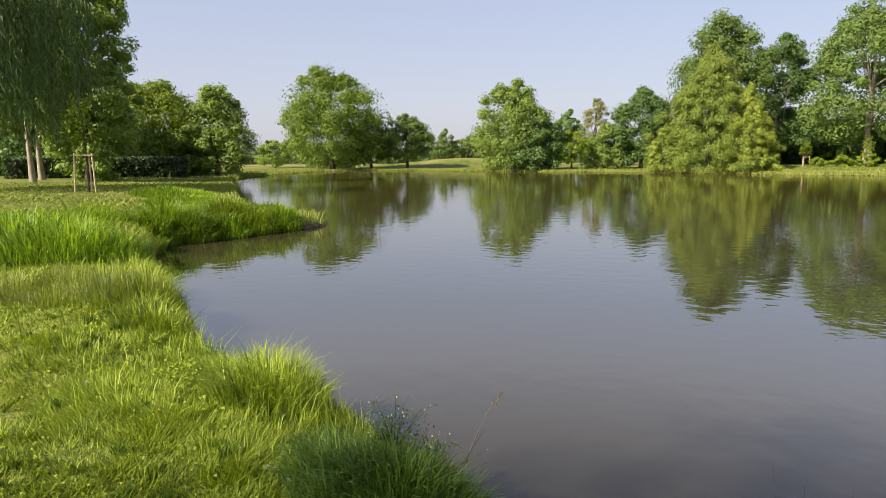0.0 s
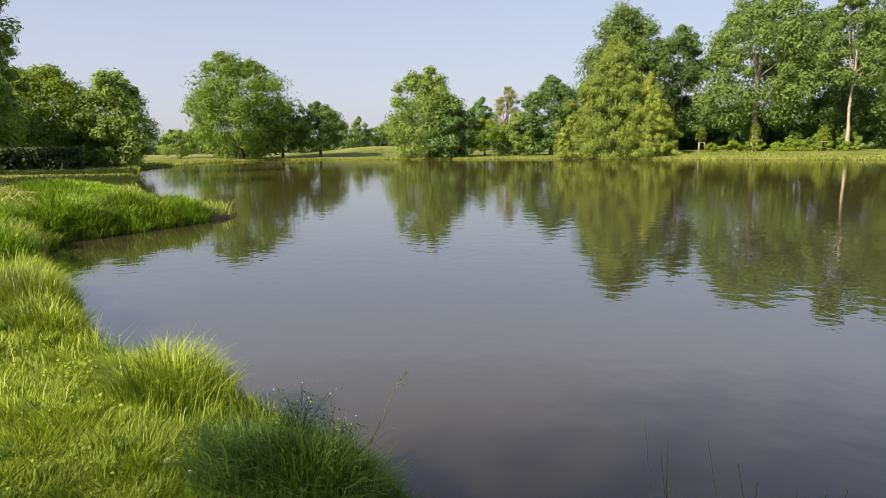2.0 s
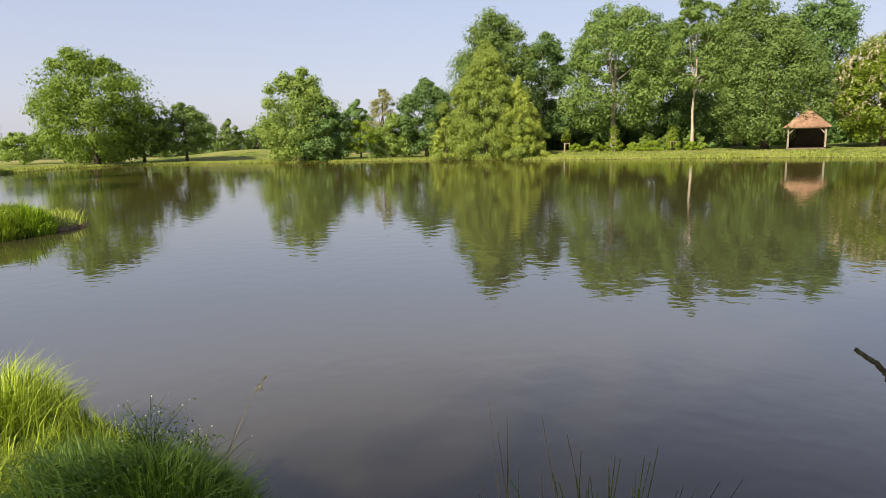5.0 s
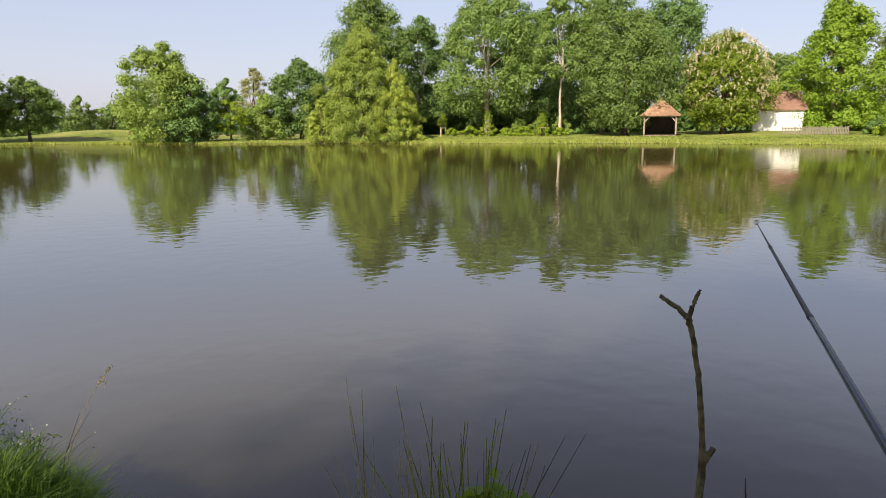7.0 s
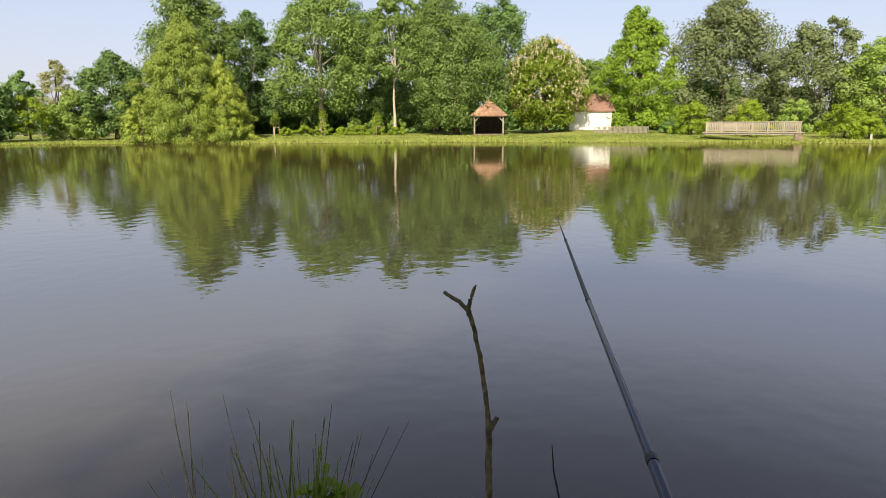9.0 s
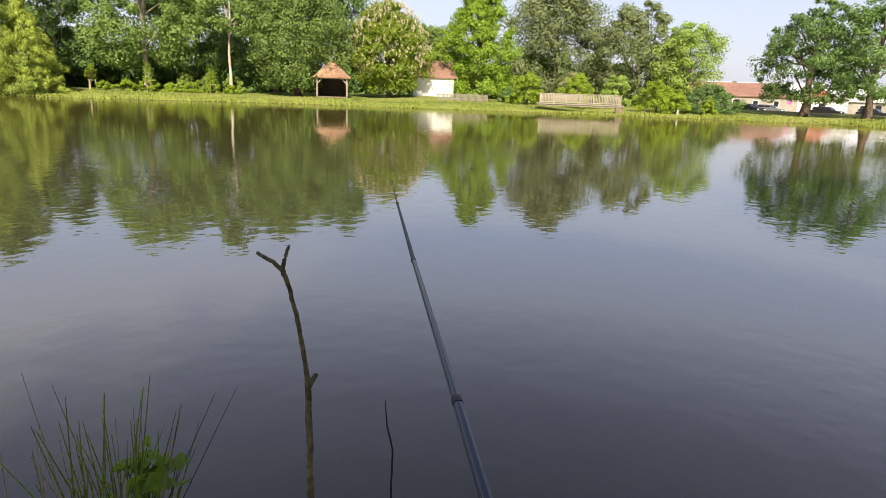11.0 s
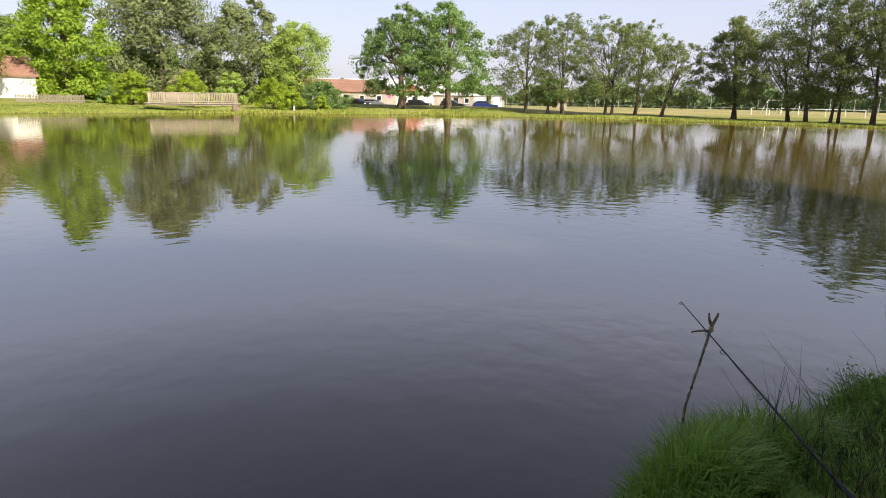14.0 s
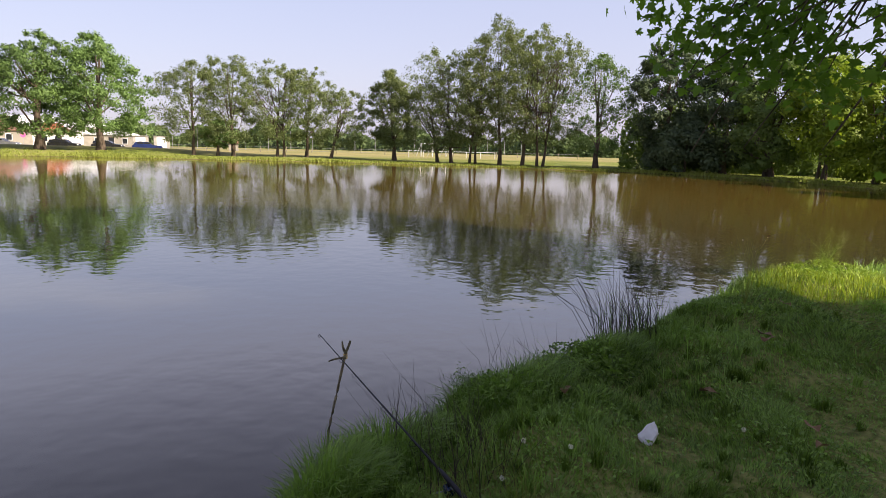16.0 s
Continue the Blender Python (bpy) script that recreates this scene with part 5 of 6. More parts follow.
hummock("tall_grass", "leafy mound in shade-darkened green at the bank's corner", -0.50, 2.80, 0.48, 2600, 0.28, WEED, 0.0065, 4, 0.75, -45)
hummock("tall_grass", "fresh green blades rising through a leafy mound", -0.60, 2.88, 0.56, 2000, 0.34, LUSH, 0.0075, 14, 0.8, -45)
hummock("tall_grass", "leafy mound in shade-darkened green at the bank's corner", -0.12, 2.45, 0.40, 2200, 0.22, WEED, 0.006, 5, 0.75, -45)
hummock("reeds", "dense broad-bladed sedges behind the cove", -7.4, 9.7, 1.3, 2600, 0.70, REED, 0.020, 51)
hummock("reeds", "dense broad-bladed sedges behind the cove", -9.3, 10.9, 1.5, 2600, 0.74, REED, 0.022, 52)
hummock("reeds", "dense broad-bladed sedges behind the cove", -10.9, 12.3, 1.6, 2400, 0.70, REED, 0.024, 53)
clump("reeds", "pale sedges leaning over the cove", -7.0, 11.2, 0.6, 600, 0.50, SEDGE, 0.016, 0.7, 7)
hummock("reeds", "mound of long grass on the spit", -9.6, 13.2, 1.5, 3200, 0.78, REED, 0.024, 54, 0.8, 35)
hummock("reeds", "mound of long grass on the spit", -8.5, 14.7, 1.35, 3400, 0.84, REED, 0.024, 55, 0.8, 60)
hummock("reeds", "mound of long grass on the spit", -7.7, 16.3, 1.15, 2800, 0.74, VIVID, 0.024, 56, 0.8, 60)
hummock("reeds", "mound of long grass on the spit", -7.2, 17.5, 0.9, 2200, 0.66, VIVID, 0.024, 57, 0.9, 60)
for k, (hx0, hy0) in enumerate(((-7.95, 12.7), (-8.35, 13.75), (-7.75, 14.6), (-7.25, 15.5), (-6.85, 16.3), (-6.45, 17.1))):
    hummock("reeds", "grass hanging over the spit's edge", hx0, hy0, 0.62, 900, 0.52 + 0.06 * (k % 3), REED if k % 2 else VIVID, 0.022, 90 + k, edge=-0.3)
hummock("reeds", "long grass along the second inlet", -10.6, 21.4, 1.3, 2000, 0.42, REED, 0.03, 58, 0.7, 40)
hummock("reeds", "long grass along the second inlet", -12.6, 23.6, 1.7, 2200, 0.48, REED, 0.03, 59, 0.7, 55)
hummock("reeds", "long grass along the second inlet", -15.2, 27.3, 2.0, 2200, 0.42, REED, 0.03, 60, 0.7, 60)
hummock("tall_grass", "long dark grass at the tip of the shaded bank", 2.85, -1.42, 0.42, 3000, 0.27, LUSH, 0.0065, 18, 0.7, -35)
hummock("tall_grass", "long dark grass on the shaded bank", 3.25, -1.85, 0.45, 3000, 0.26, LUSH, 0.0065, 14, 0.7, -40)
hummock("tall_grass", "dense mound of dark grass on the shaded bank", 3.80, -2.85, 0.60, 4200, 0.26, LUSH, 0.0070, 13, 0.75, -60)
hummock("tall_grass", "dense mound of dark grass on the shaded bank", 4.35, -3.95, 0.60, 3600, 0.26, LUSH, 0.0075, 15, 0.75, -60)
# brighter colour than the bank round it, painting in the sunlit strip
clump("tall_grass", "sunlit grass at the bank's far point", 5.7, -8.4, 0.9, 1500, 0.17, GRASS, 0.010, 0.9, 16)


def herbs(label, x, y, rad, h, n_, leaf_size, m, seed):
    """A dome-shaped stand of leafy waterside plants."""
    rng_ = np.random.default_rng(seed)
    a, r_ = rng_.uniform(0, 2 * math.pi, n_), np.sqrt(rng_.uniform(0, 1, n_))
    q_ = np.column_stack([x + rad * r_ * np.cos(a), y + rad * r_ * np.sin(a)])
    keep_ = from_shore(q_) > -0.12
    q_, r_ = q_[keep_], r_[keep_]
    top_ = h * (1 - 0.55 * r_ ** 2) * (0.65 + 0.5 * patchy(q_, 3.2, seed))
    z_ = np.maximum(land(q_), 0) + top_ * rng_.uniform(0.05, 1, len(q_)) ** 0.6
    c_ = np.column_stack([q_, z_])
    co_, f_ = leaves_at(rng_, c_, rng_.normal(scale=0.6, size=c_.shape) + [0, 0, 0.9], leaf_size, 0.38)
    lay("waterside_herbs", label, co_, f_, m, category="plants")


herbs("leafy waterside plants among the spit's grass", -8.6, 14.5, 1.3, 0.62, 3000, 0.085, VIVID, 3)
herbs("leafy waterside plants among the spit's grass", -7.2, 17.0, 1.1, 0.60, 2600, 0.085, VIVID, 5)
herbs("leafy weeds at the corner of the bank", -0.60, 2.85, 0.42, 0.24, 1500, 0.030, WEED, 7)
herbs("small leafy weeds with pale flowers on the bank", -2.25, 4.55, 0.5, 0.20, 1600, 0.030, GRASS, 17)
herbs("leafy weeds at the shaded bank", 4.15, -3.6, 0.55, 0.26, 1500, 0.055, LUSH, 8)
herbs("leafy weeds at the shaded bank", 3.75, -2.7, 0.45, 0.24, 1100, 0.05, LUSH, 9)
# bright leaves paint in the same sunlit strip
herbs("bright sunlit weeds at the bank's far point", 6.2, -9.2, 0.7, 0.24, 1500, 0.05, BRIGHT, 10)

# clover and other small leaves close to the soil
for label, m, yaw0, yaw1, n_ in (("low clover leaves in the sunny lawn", GRASS, 2, 46, 15000), ("low clover leaves in the shaded lawn", LUSH, -152, -98, 24000)):
    q = sow(rng, n_, 1.6, 9.0, yaw0, yaw1, 1.2)
    keep = (from_shore(q) > 0.05) & (rng.uniform(0, 1, n_) < patchy(q, 2.3, 14) * 1.3)
    q = q[keep]
    c = np.column_stack([q, land(q) + rng.uniform(0.015, 0.06, len(q))])
    co, f = leaves_at(rng, c, rng.normal(scale=0.45, size=c.shape) + [0, 0, 1.0], 0.011 + 0.003 * np.hypot(q[:, 0], q[:, 1]), 0.8)
    lay("clover_leaves", label, co, f, m, category="plants")

# the rest of the bank round the viewpoint
for yaw0, yaw1, n1, m in ((54, 118, 26000, GRASS), (118, 204, 34000, LUSH), (-98, 2, 24000, LUSH)):
    q = sow(rng, n1, 0.5, 12, yaw0, yaw1, 0.8)
    q = q[from_shore(q) > 0.05]
    h = (0.03 + 0.07 * patchy(q, 3.1, 5)) * rng.uniform(0.5, 1.4, len(q))
    co, f = turf_blades(rng, q, land(q), h, np.full(len(q), 0.014), rng.uniform(0, 2 * math.pi, len(q)), rng.uniform(0.3, 1.8, len(q)))
    lay("lawn_grass", "short trodden lawn grass round the viewpoint", co, f, m)

# lawn and meadow further off, and the long fringe along all shores
q = sow(rng, 36000, 13, 48, 14, 58, 1.3)
d = from_shore(q)
q, d = q[d > 0.1], d[d > 0.1]
r = np.hypot(q[:, 0], q[:, 1])
h = (0.03 + 0.10 * patchy(q, 0.6, 2) ** 3 + 0.28 * np.exp(-d / 1.0)) * rng.uniform(0.6, 1.3, len(q))
co, f = blades(rng, q, land(q), h, 0.012 + 0.0016 * r, 0.8)
lay("lawn_grass", "sunlit lawn grass beyond the cove", co, f, SHORE)
n = 60000
k = rng.integers(0, len(RING), n)
nxt = (k + 1) % len(RING)
seg = np.linalg.norm(RING[nxt] - RING[k], axis=1)
k = rng.choice(len(RING), n, p=np.linalg.norm(np.roll(RING, -1, axis=0) - RING, axis=1) / np.linalg.norm(np.roll(RING, -1, axis=0) - RING, axis=1).sum())
nxt = (k + 1) % len(RING)
base = RING[k] + (RING[nxt] - RING[k]) * rng.uniform(0, 1, (n, 1))
tang = RING[nxt] - RING[k]
nor = np.column_stack([tang[:, 1], -tang[:, 0]]) / (np.linalg.norm(tang, axis=1)[:, None] + 1e-9)
off = rng.uniform(0, 1, n) ** 2.2 * 10
q = base + nor * off[:, None]
d = from_shore(q)
q = np.where((d > 0)[:, None], q, base - nor * off[:, None])
d = from_shore(q)
keep = (d > -0.12) & (np.hypot(q[:, 0], q[:, 1]) > 24)
q, d = q[keep], d[keep]
p = patchy(q, 0.35, 4)
h = (0.06 + 0.24 * p ** 1.5) * (0.45 + 0.9 * np.exp(-d / 2.0)) * rng.uniform(0.5, 1.3, len(q))
co, f = blades(rng, q, np.maximum(land(q), 0), h, np.full(len(q), 0.085), 1.2)
lay("shore_grass", "rough yellow-green grass along the far banks", co, f, SHORE)


# ---- near plants ----
def stalks(name, label, x, y, n, h, spread, m, rad=0.0016, seed=0, lean=(0, 0), root=0.12, z=None):
    """Thin upright stalks, each a tapered tube; one plant."""
    rng_ = np.random.default_rng(seed)
    z0 = max(ground_at(x, y), 0) if z is None else z
    s = tagged(holder(name, x, y, z0), label, "plant")
    for _ in range(n):
        a = rng_.uniform(0, 2 * math.pi)
        r = root * math.sqrt(rng_.uniform(0, 1))
        b_ = np.array([r * math.cos(a), r * math.sin(a), -0.03])
        hh = h * rng_.uniform(0.62, 1.05)
        o = rng_.normal(scale=spread, size=2) * hh + np.array(lean) * hh
        e = b_ + np.array([o[0], o[1], hh])
        mid_ = (b_ + e) / 2 + np.array([-o[0] * 0.18, -o[1] * 0.18, 0.03 * hh])
        under("stalk", np_mesh("stalk", *tubes([([b_, mid_, e], [rad * 1.3, rad, rad * 0.35])], 4), m), s)
    return s


def flowering_weed(label, x, y, h, n, seed, m=LUSH, petals=True):
    """A branched weed with small leaves and tiny white flowers."""
    rng_ = np.random.default_rng(seed)
    w = tagged(holder("flowering_weed", x, y, max(ground_at(x, y), 0) - 0.02), label, "plant")
    runs_, tips, mids = [], [], []
    for _ in range(n):
        a, r = rng_.uniform(0, 2 * math.pi), rng_.uniform(0.1, 0.45) * h
        e = np.array([r * math.cos(a), r * math.sin(a), h * rng_.uniform(0.6, 1.05)])
        mid_ = e * [0.35, 0.35, 0.6]
        runs_.append(([(0, 0, 0), mid_, e], [0.003, 0.002, 0.001]))
        mids.append(mid_ + (e - mid_) * rng_.uniform(0, 1))
        for _k in range(4):
            e2 = e + rng_.normal(scale=0.12 * h, size=3) * [1, 1, 0.6]
            runs_.append(([mid_ + (e - mid_) * rng_.uniform(0.2, 0.9), e2], [0.0013, 0.0006]))
            tips.append(e2)
    under("stem", np_mesh("stem", *tubes(runs_, 4), m), w)
    c = np.repeat(np.array(mids + tips), 5, axis=0) * rng_.uniform(0.3, 1, (5 * (len(mids) + len(tips)), 1))
    c = c + rng_.normal(scale=0.03, size=c.shape)
    under("foliage", np_mesh("foliage", *leaves_at(rng_, c, rng_.normal(size=c.shape) + [0, 0, 1], 0.021, 0.4), m), w)
    if petals:
        c = np.array(tips)[::2] + rng_.normal(scale=0.004, size=(len(tips[::2]), 3))
        under("blossom", np_mesh("blossom", *leaves_at(rng_, c, rng_.normal(size=c.shape), 0.010, 0.9), PETAL), w, "tiny white flowers")


flowering_weed("bushy weed with tiny white flowers on the bank", -0.62, 3.2, 0.40, 24, 1, WEED)
flowering_weed("bushy weed with tiny white flowers on the bank", -0.38, 3.05, 0.34, 14, 2, WEED)
flowering_weed("low white-flowered weed at the water's edge", -2.5, 4.95, 0.28, 20, 3)
flowering_weed("low white-flowered weed at the water's edge", -1.9, 4.6, 0.26, 16, 4)
flowering_weed("sunlit tall weed with pale seed heads", 5.3, -6.7, 0.75, 12, 5, SEDGE)
flowering_weed("leafy weed on the shaded bank", 4.2, -3.4, 0.3, 18, 6, LUSH, False)
flowering_weed("leafy weed on the shaded bank", 3.8, -2.6, 0.28, 18, 7, LUSH, False)
flowering_weed("bright leafy weed at the bank's far point", 6.3, -9.3, 0.5, 18, 8, BRIGHT, False)
stalks("weed_stalks", "long dark seed stalks leaning over the water", -0.35, 3.05, 3, 0.45, 0.2, TWIG, 0.0018, 9, (0.35, 0.1), 0.1)
g = np.random.default_rng(10)
seedy = tagged(holder("seed_grass", -0.30, 3.0, ground_at(-0.30, 3.0)), "tall dry grass stalk with a pale feathery seed head", "plant")
tip_ = np.array([0.27, 0.28, 0.78 - ground_at(-0.30, 3.0)])
bend_ = np.array([0.10, 0.12, 0.26])
under("stalk", np_mesh("stalk", *tubes([([(0, 0, -0.03), bend_, (bend_ + tip_) / 2 + [-0.01, 0, 0.02], tip_], [0.0022, 0.0018, 0.0014, 0.0008])], 5), STRAW), seedy)
along_ = g.uniform(0.0, 1.0, (46, 1))
c = tip_ - (tip_ - bend_) * along_ * 0.28 + g.normal(scale=0.008, size=(46, 3)) * (0.4 + along_)
under("seed_head", np_mesh("seed_head", *leaves_at(g, c, g.normal(size=c.shape), 0.020, 0.3, np.tile(tip_ - bend_, (46, 1))), STRAW), seedy, "pale feathery seed head")
# pale sedge and straw colours here partly paint in sunlight on the rushes
stalks("rush_clump", "clump of green rushes below the viewpoint", 1.00, 1.42, 34, 0.86, 0.12, SEDGE, 0.0032, 11, (0.02, 0.0), 0.10)
stalks("rush_clump", "dark green rushes in a clump below the viewpoint", 1.03, 1.40, 26, 0.74, 0.14, REED, 0.0033, 22, (0.04, 0.0), 0.10)
stalks("rush_clump", "thin pale grass stalks below the viewpoint", 0.93, 1.46, 20, 0.84, 0.14, STRAW, 0.0026, 12, (-0.05, 0.02), 0.22)
stalks("rush_clump", "thin pale grass stalks below the viewpoint", 0.80, 1.52, 7, 0.76, 0.16, STRAW, 0.0021, 13, (-0.05, 0.02), 0.2)
stalks("rush_clump", "dark leaning rush stalks below the viewpoint", 1.09, 1.48, 4, 0.92, 0.05, TWIG, 0.0026, 14, (0.30, -0.03), 0.05)
stalks("rush_clump", "fan of long dark rush stalks on the shaded bank", 4.65, -4.6, 60, 0.75, 0.22, TWIG, 0.0026, 15, (0.12, 0.08), 0.28)
stalks("rush_clump", "fan of long arching rush stalks on the shaded bank", 4.5, -4.3, 16, 0.95, 0.35, TWIG, 0.0024, 16, (0.45, 0.30), 0.15)
stalks("rush_clump", "green rushes on the shaded bank", 4.75, -4.75, 90, 0.45, 0.18, LUSH, 0.0030, 17, (0.05, 0.05), 0.35)
stalks("grass_stalks", "thin dark seed stalks on the bank", 3.95, -3.15, 30, 0.55, 0.20, TWIG, 0.0011, 18, (0.1, 0.1), 0.35)
stalks("grass_stalks", "thin seed stalks over the fishing rod", 3.05, -2.10, 60, 0.46, 0.28, TWIG, 0.0012, 19, (0.1, 0.1), 0.28)
stalks("grass_stalks", "thicket of brownish seed stalks over the fishing rod", 2.72, -2.12, 60, 0.36, 0.30, TWIG, 0.0013, 20, (0.05, 0.1), 0.24)
stalks("grass_stalks", "thicket of green seed stalks over the fishing rod", 2.45, -2.12, 50, 0.32, 0.32, SEDGE, 0.0014, 21, (0.05, 0.1), 0.24)

# broad-leaved plant below the viewpoint
rng = np.random.default_rng(21)
z0 = ground_at(1.12, 1.44)
leafplant = tagged(holder("leafy_plant", 1.12, 1.44, z0 - 0.02), "small bright broad-leaved plant", "plant")
c = rng.normal(scale=(0.05, 0.05, 0.03), size=(30, 3)) + [0.03, 0.03, 0.80 - z0]
runs = [([(0, 0, 0), (p[0] * 0.5, p[1] * 0.5, p[2] * 0.7), tuple(p)], [0.004, 0.003, 0.0015]) for p in c]
under("stem", np_mesh("stem", *tubes(runs, 4), LUSH), leafplant)
under("foliage", np_mesh("foliage", *leaves_at(rng, c, rng.normal(scale=0.5, size=c.shape) + [0, 0, 1], 0.075, 0.8), BRIGHT), leafplant)


# ---- forked sticks, fishing pole and rod ----
def stick(name, label, runs_, m, sides=9, seed=0):
    """A knobbly stick: its shafts, with uneven girth."""
    rng_ = np.random.default_rng(seed)
    out = []
    for pts, rad in runs_:
        p = np.array(pts, dtype=float)
        t = np.linspace(0, len(p) - 1, (len(p) - 1) * 7 + 1)
        fine = np.column_stack([np.interp(t, np.arange(len(p)), p[:, i]) for i in range(3)])
        r = np.interp(t, np.arange(len(p)), rad) * rng_.uniform(0.94, 1.08, len(t))
        out.append((fine + rng_.normal(scale=0.0006, size=fine.shape), r))
    return tagged(new(name, np_mesh(name, *tubes(out, sides), m, True)), label, "stick")


FORK = np.array([1.052, 0.648, 1.621])
stick("forked_stick", "lichen-flecked forked stick stuck upright in the bank", [
    ([(1.132, 0.665, 0.25), (1.130, 0.672, 0.85), (1.128, 0.668, 1.20), (1.119, 0.661, 1.368)], [0.0093, 0.0090, 0.0077, 0.0071]),
    ([(1.119, 0.661, 1.368), (1.094, 0.655, 1.493), (1.070, 0.652, 1.583), FORK], [0.0053, 0.0046, 0.0043, 0.0053]),
    ([FORK, (1.036, 0.659, 1.639), (1.013, 0.674, 1.657)], [0.0046, 0.0040, 0.0034]),
    ([FORK, (1.056, 0.643, 1.643), (1.062, 0.638, 1.669)], [0.0043, 0.0036, 0.0028]),
    ([(1.120, 0.661, 1.345), (1.138, 0.656, 1.374)], [0.0065, 0.0045]),
], STICK)
stick("twig", "dark wavy twig poking out of the water", [([(2.22, 1.43, -0.1), (2.215, 1.43, 0.21), (2.235, 1.44, 0.36), (2.205, 1.45, 0.50), (2.20, 1.46, 0.62)], [0.006, 0.005, 0.0045, 0.004, 0.002])], TWIG, 6, 3)

pole = tagged(holder("fishing_pole", 0, 0, 0), "long dark blue telescopic fishing pole held out over the water", "fishing pole")
p0, p1, p2, p3 = np.array([0.62, -0.30, 1.325]), np.array([1.254, 0.371, 1.371]), np.array([1.915, 1.068, 1.398]), np.array([2.97, 2.165, 1.443])
for nm, a, b_, ra, rb, m in (("butt_section", p0, p1, 0.0118, 0.0105, BLUE), ("middle_section", p1, p2, 0.0094, 0.0078, BLUE), ("tip_section", p2, p2 + (p3 - p2) * 0.62, 0.0075, 0.0052, BLACK), ("top_section", p2 + (p3 - p2) * 0.62, p3, 0.0042, 0.0014, BLACK)):
    under(nm, np_mesh(nm, *tubes([([a, (a + b_) / 2, b_], [ra, (ra + rb) / 2, rb])], 14), m, True), pole)
for c_, r_ in ((p1, 0.0112), (p2, 0.0088), (p2 + (p3 - p2) * 0.62, 0.0068)):
    d_ = (p3 - p0) / np.linalg.norm(p3 - p0)
    under("collar", np_mesh("collar", *tubes([([c_ - d_ * 0.022, c_ - d_ * 0.012, c_, c_ + d_ * 0.004], [r_, r_ * 1.03, r_ * 1.03, r_ * 0.8])], 14), BLACK, True), pole, "black ring at the joint")
under("tip_eye", np_mesh("tip_eye", *tubes([([p3 + np.array([0.011 * math.cos(k), 0, 0.011 * math.sin(k)]) for k in np.linspace(0, 2 * math.pi, 11)], [0.002] * 11)], 5), BLACK), pole)

F2 = np.array([3.79, -1.765, 0.757])
st = stick("forked_stick", "slim forked stick propping a fishing rod at the water's edge", [
    ([(3.600, -1.600, 0.0), (3.640, -1.630, 0.35), (3.715, -1.700, 0.555), F2], [0.009, 0.008, 0.0078, 0.0085]),
    ([F2, (3.795, -1.750, 0.80), (3.797, -1.748, 0.832)], [0.009, 0.007, 0.004]),
    ([F2, (3.80, -1.788, 0.797), (3.812, -1.802, 0.827)], [0.009, 0.008, 0.007]),
    ([F2 - [0.01, 0, 0.02], (3.80, -1.70, 0.724), (3.80, -1.665, 0.714)], [0.007, 0.006, 0.004]),
], STICK, 8, 5)
cordm = np_mesh("cord_binding", *tubes([([F2 + np.array([0.012 * math.cos(k), 0.012 * math.sin(k), -0.035 + 0.002 * k]) for k in np.linspace(0, 18, 60)], [0.003] * 60)], 5), CORD)
under("cord_binding", cordm, st, "yellowish cord wound round the fork")

rod = tagged(holder("fishing_rod", 0, 0, 0), "thin black spinning rod propped on a forked stick", "fishing rod")
r0, r1 = np.array([4.03, -1.655, 0.818]), np.array([2.42, -2.02, 0.452])
dr = (r1 - r0) / np.linalg.norm(r1 - r0)
span = float(np.linalg.norm(r1 - r0))
under("blank", np_mesh("blank", *tubes([([r0, r0 + dr * span * 0.5, r0 + dr * span * 0.82], [0.0022, 0.0048, 0.0065])], 8), BLACK, True), rod)
under("grip", np_mesh("grip", *tubes([([r0 + dr * span * 0.82, r0 + dr * span * 0.83, r0 + dr * span * 0.99, r1], [0.006, 0.0115, 0.0125, 0.010])], 12), BLACK, True), rod, "black foam grip")
for s_, rr in ((0.0, 0.008), (0.19, 0.009), (0.29, 0.011), (0.50, 0.014), (0.68, 0.018)):
    c_ = r0 + dr * span * s_ + np.array([0, 0, -rr - 0.004])
    ring = [c_ + rr * np.array([0.35 * math.cos(k), 0.9 * math.cos(k), math.sin(k)]) for k in np.linspace(0, 2 * math.pi, 15)]
    under("guide_ring", np_mesh("guide_ring", *tubes([(ring, [0.0016] * 15)], 5), BLACK), rod, "small wire guide ring")
reel_c = r0 + dr * span * 0.87 + np.array([0, 0, -0.05])
bm = bmesh.new()
bmesh.ops.create_cone(bm, cap_ends=True, segments=20, radius1=0.026, radius2=0.020, depth=0.05, matrix=Matrix.Translation(reel_c) @ Matrix.Rotation(1.3, 4, "Y"))
bmesh.ops.bevel(bm, geom=bm.edges[:], offset=0.003, segments=1, affect="EDGES")
reel = part("reel", bm, BLUE, rod, "dark blue spinning reel")
part("reel_foot", beam(tuple(reel_c), tuple(reel_c + np.array([0, 0, 0.055])), 0.012), BLACK, reel)
part("crank", beam(tuple(reel_c), tuple(reel_c + np.array([0.01, 0.06, -0.01])), 0.006), GREYMETAL, reel)

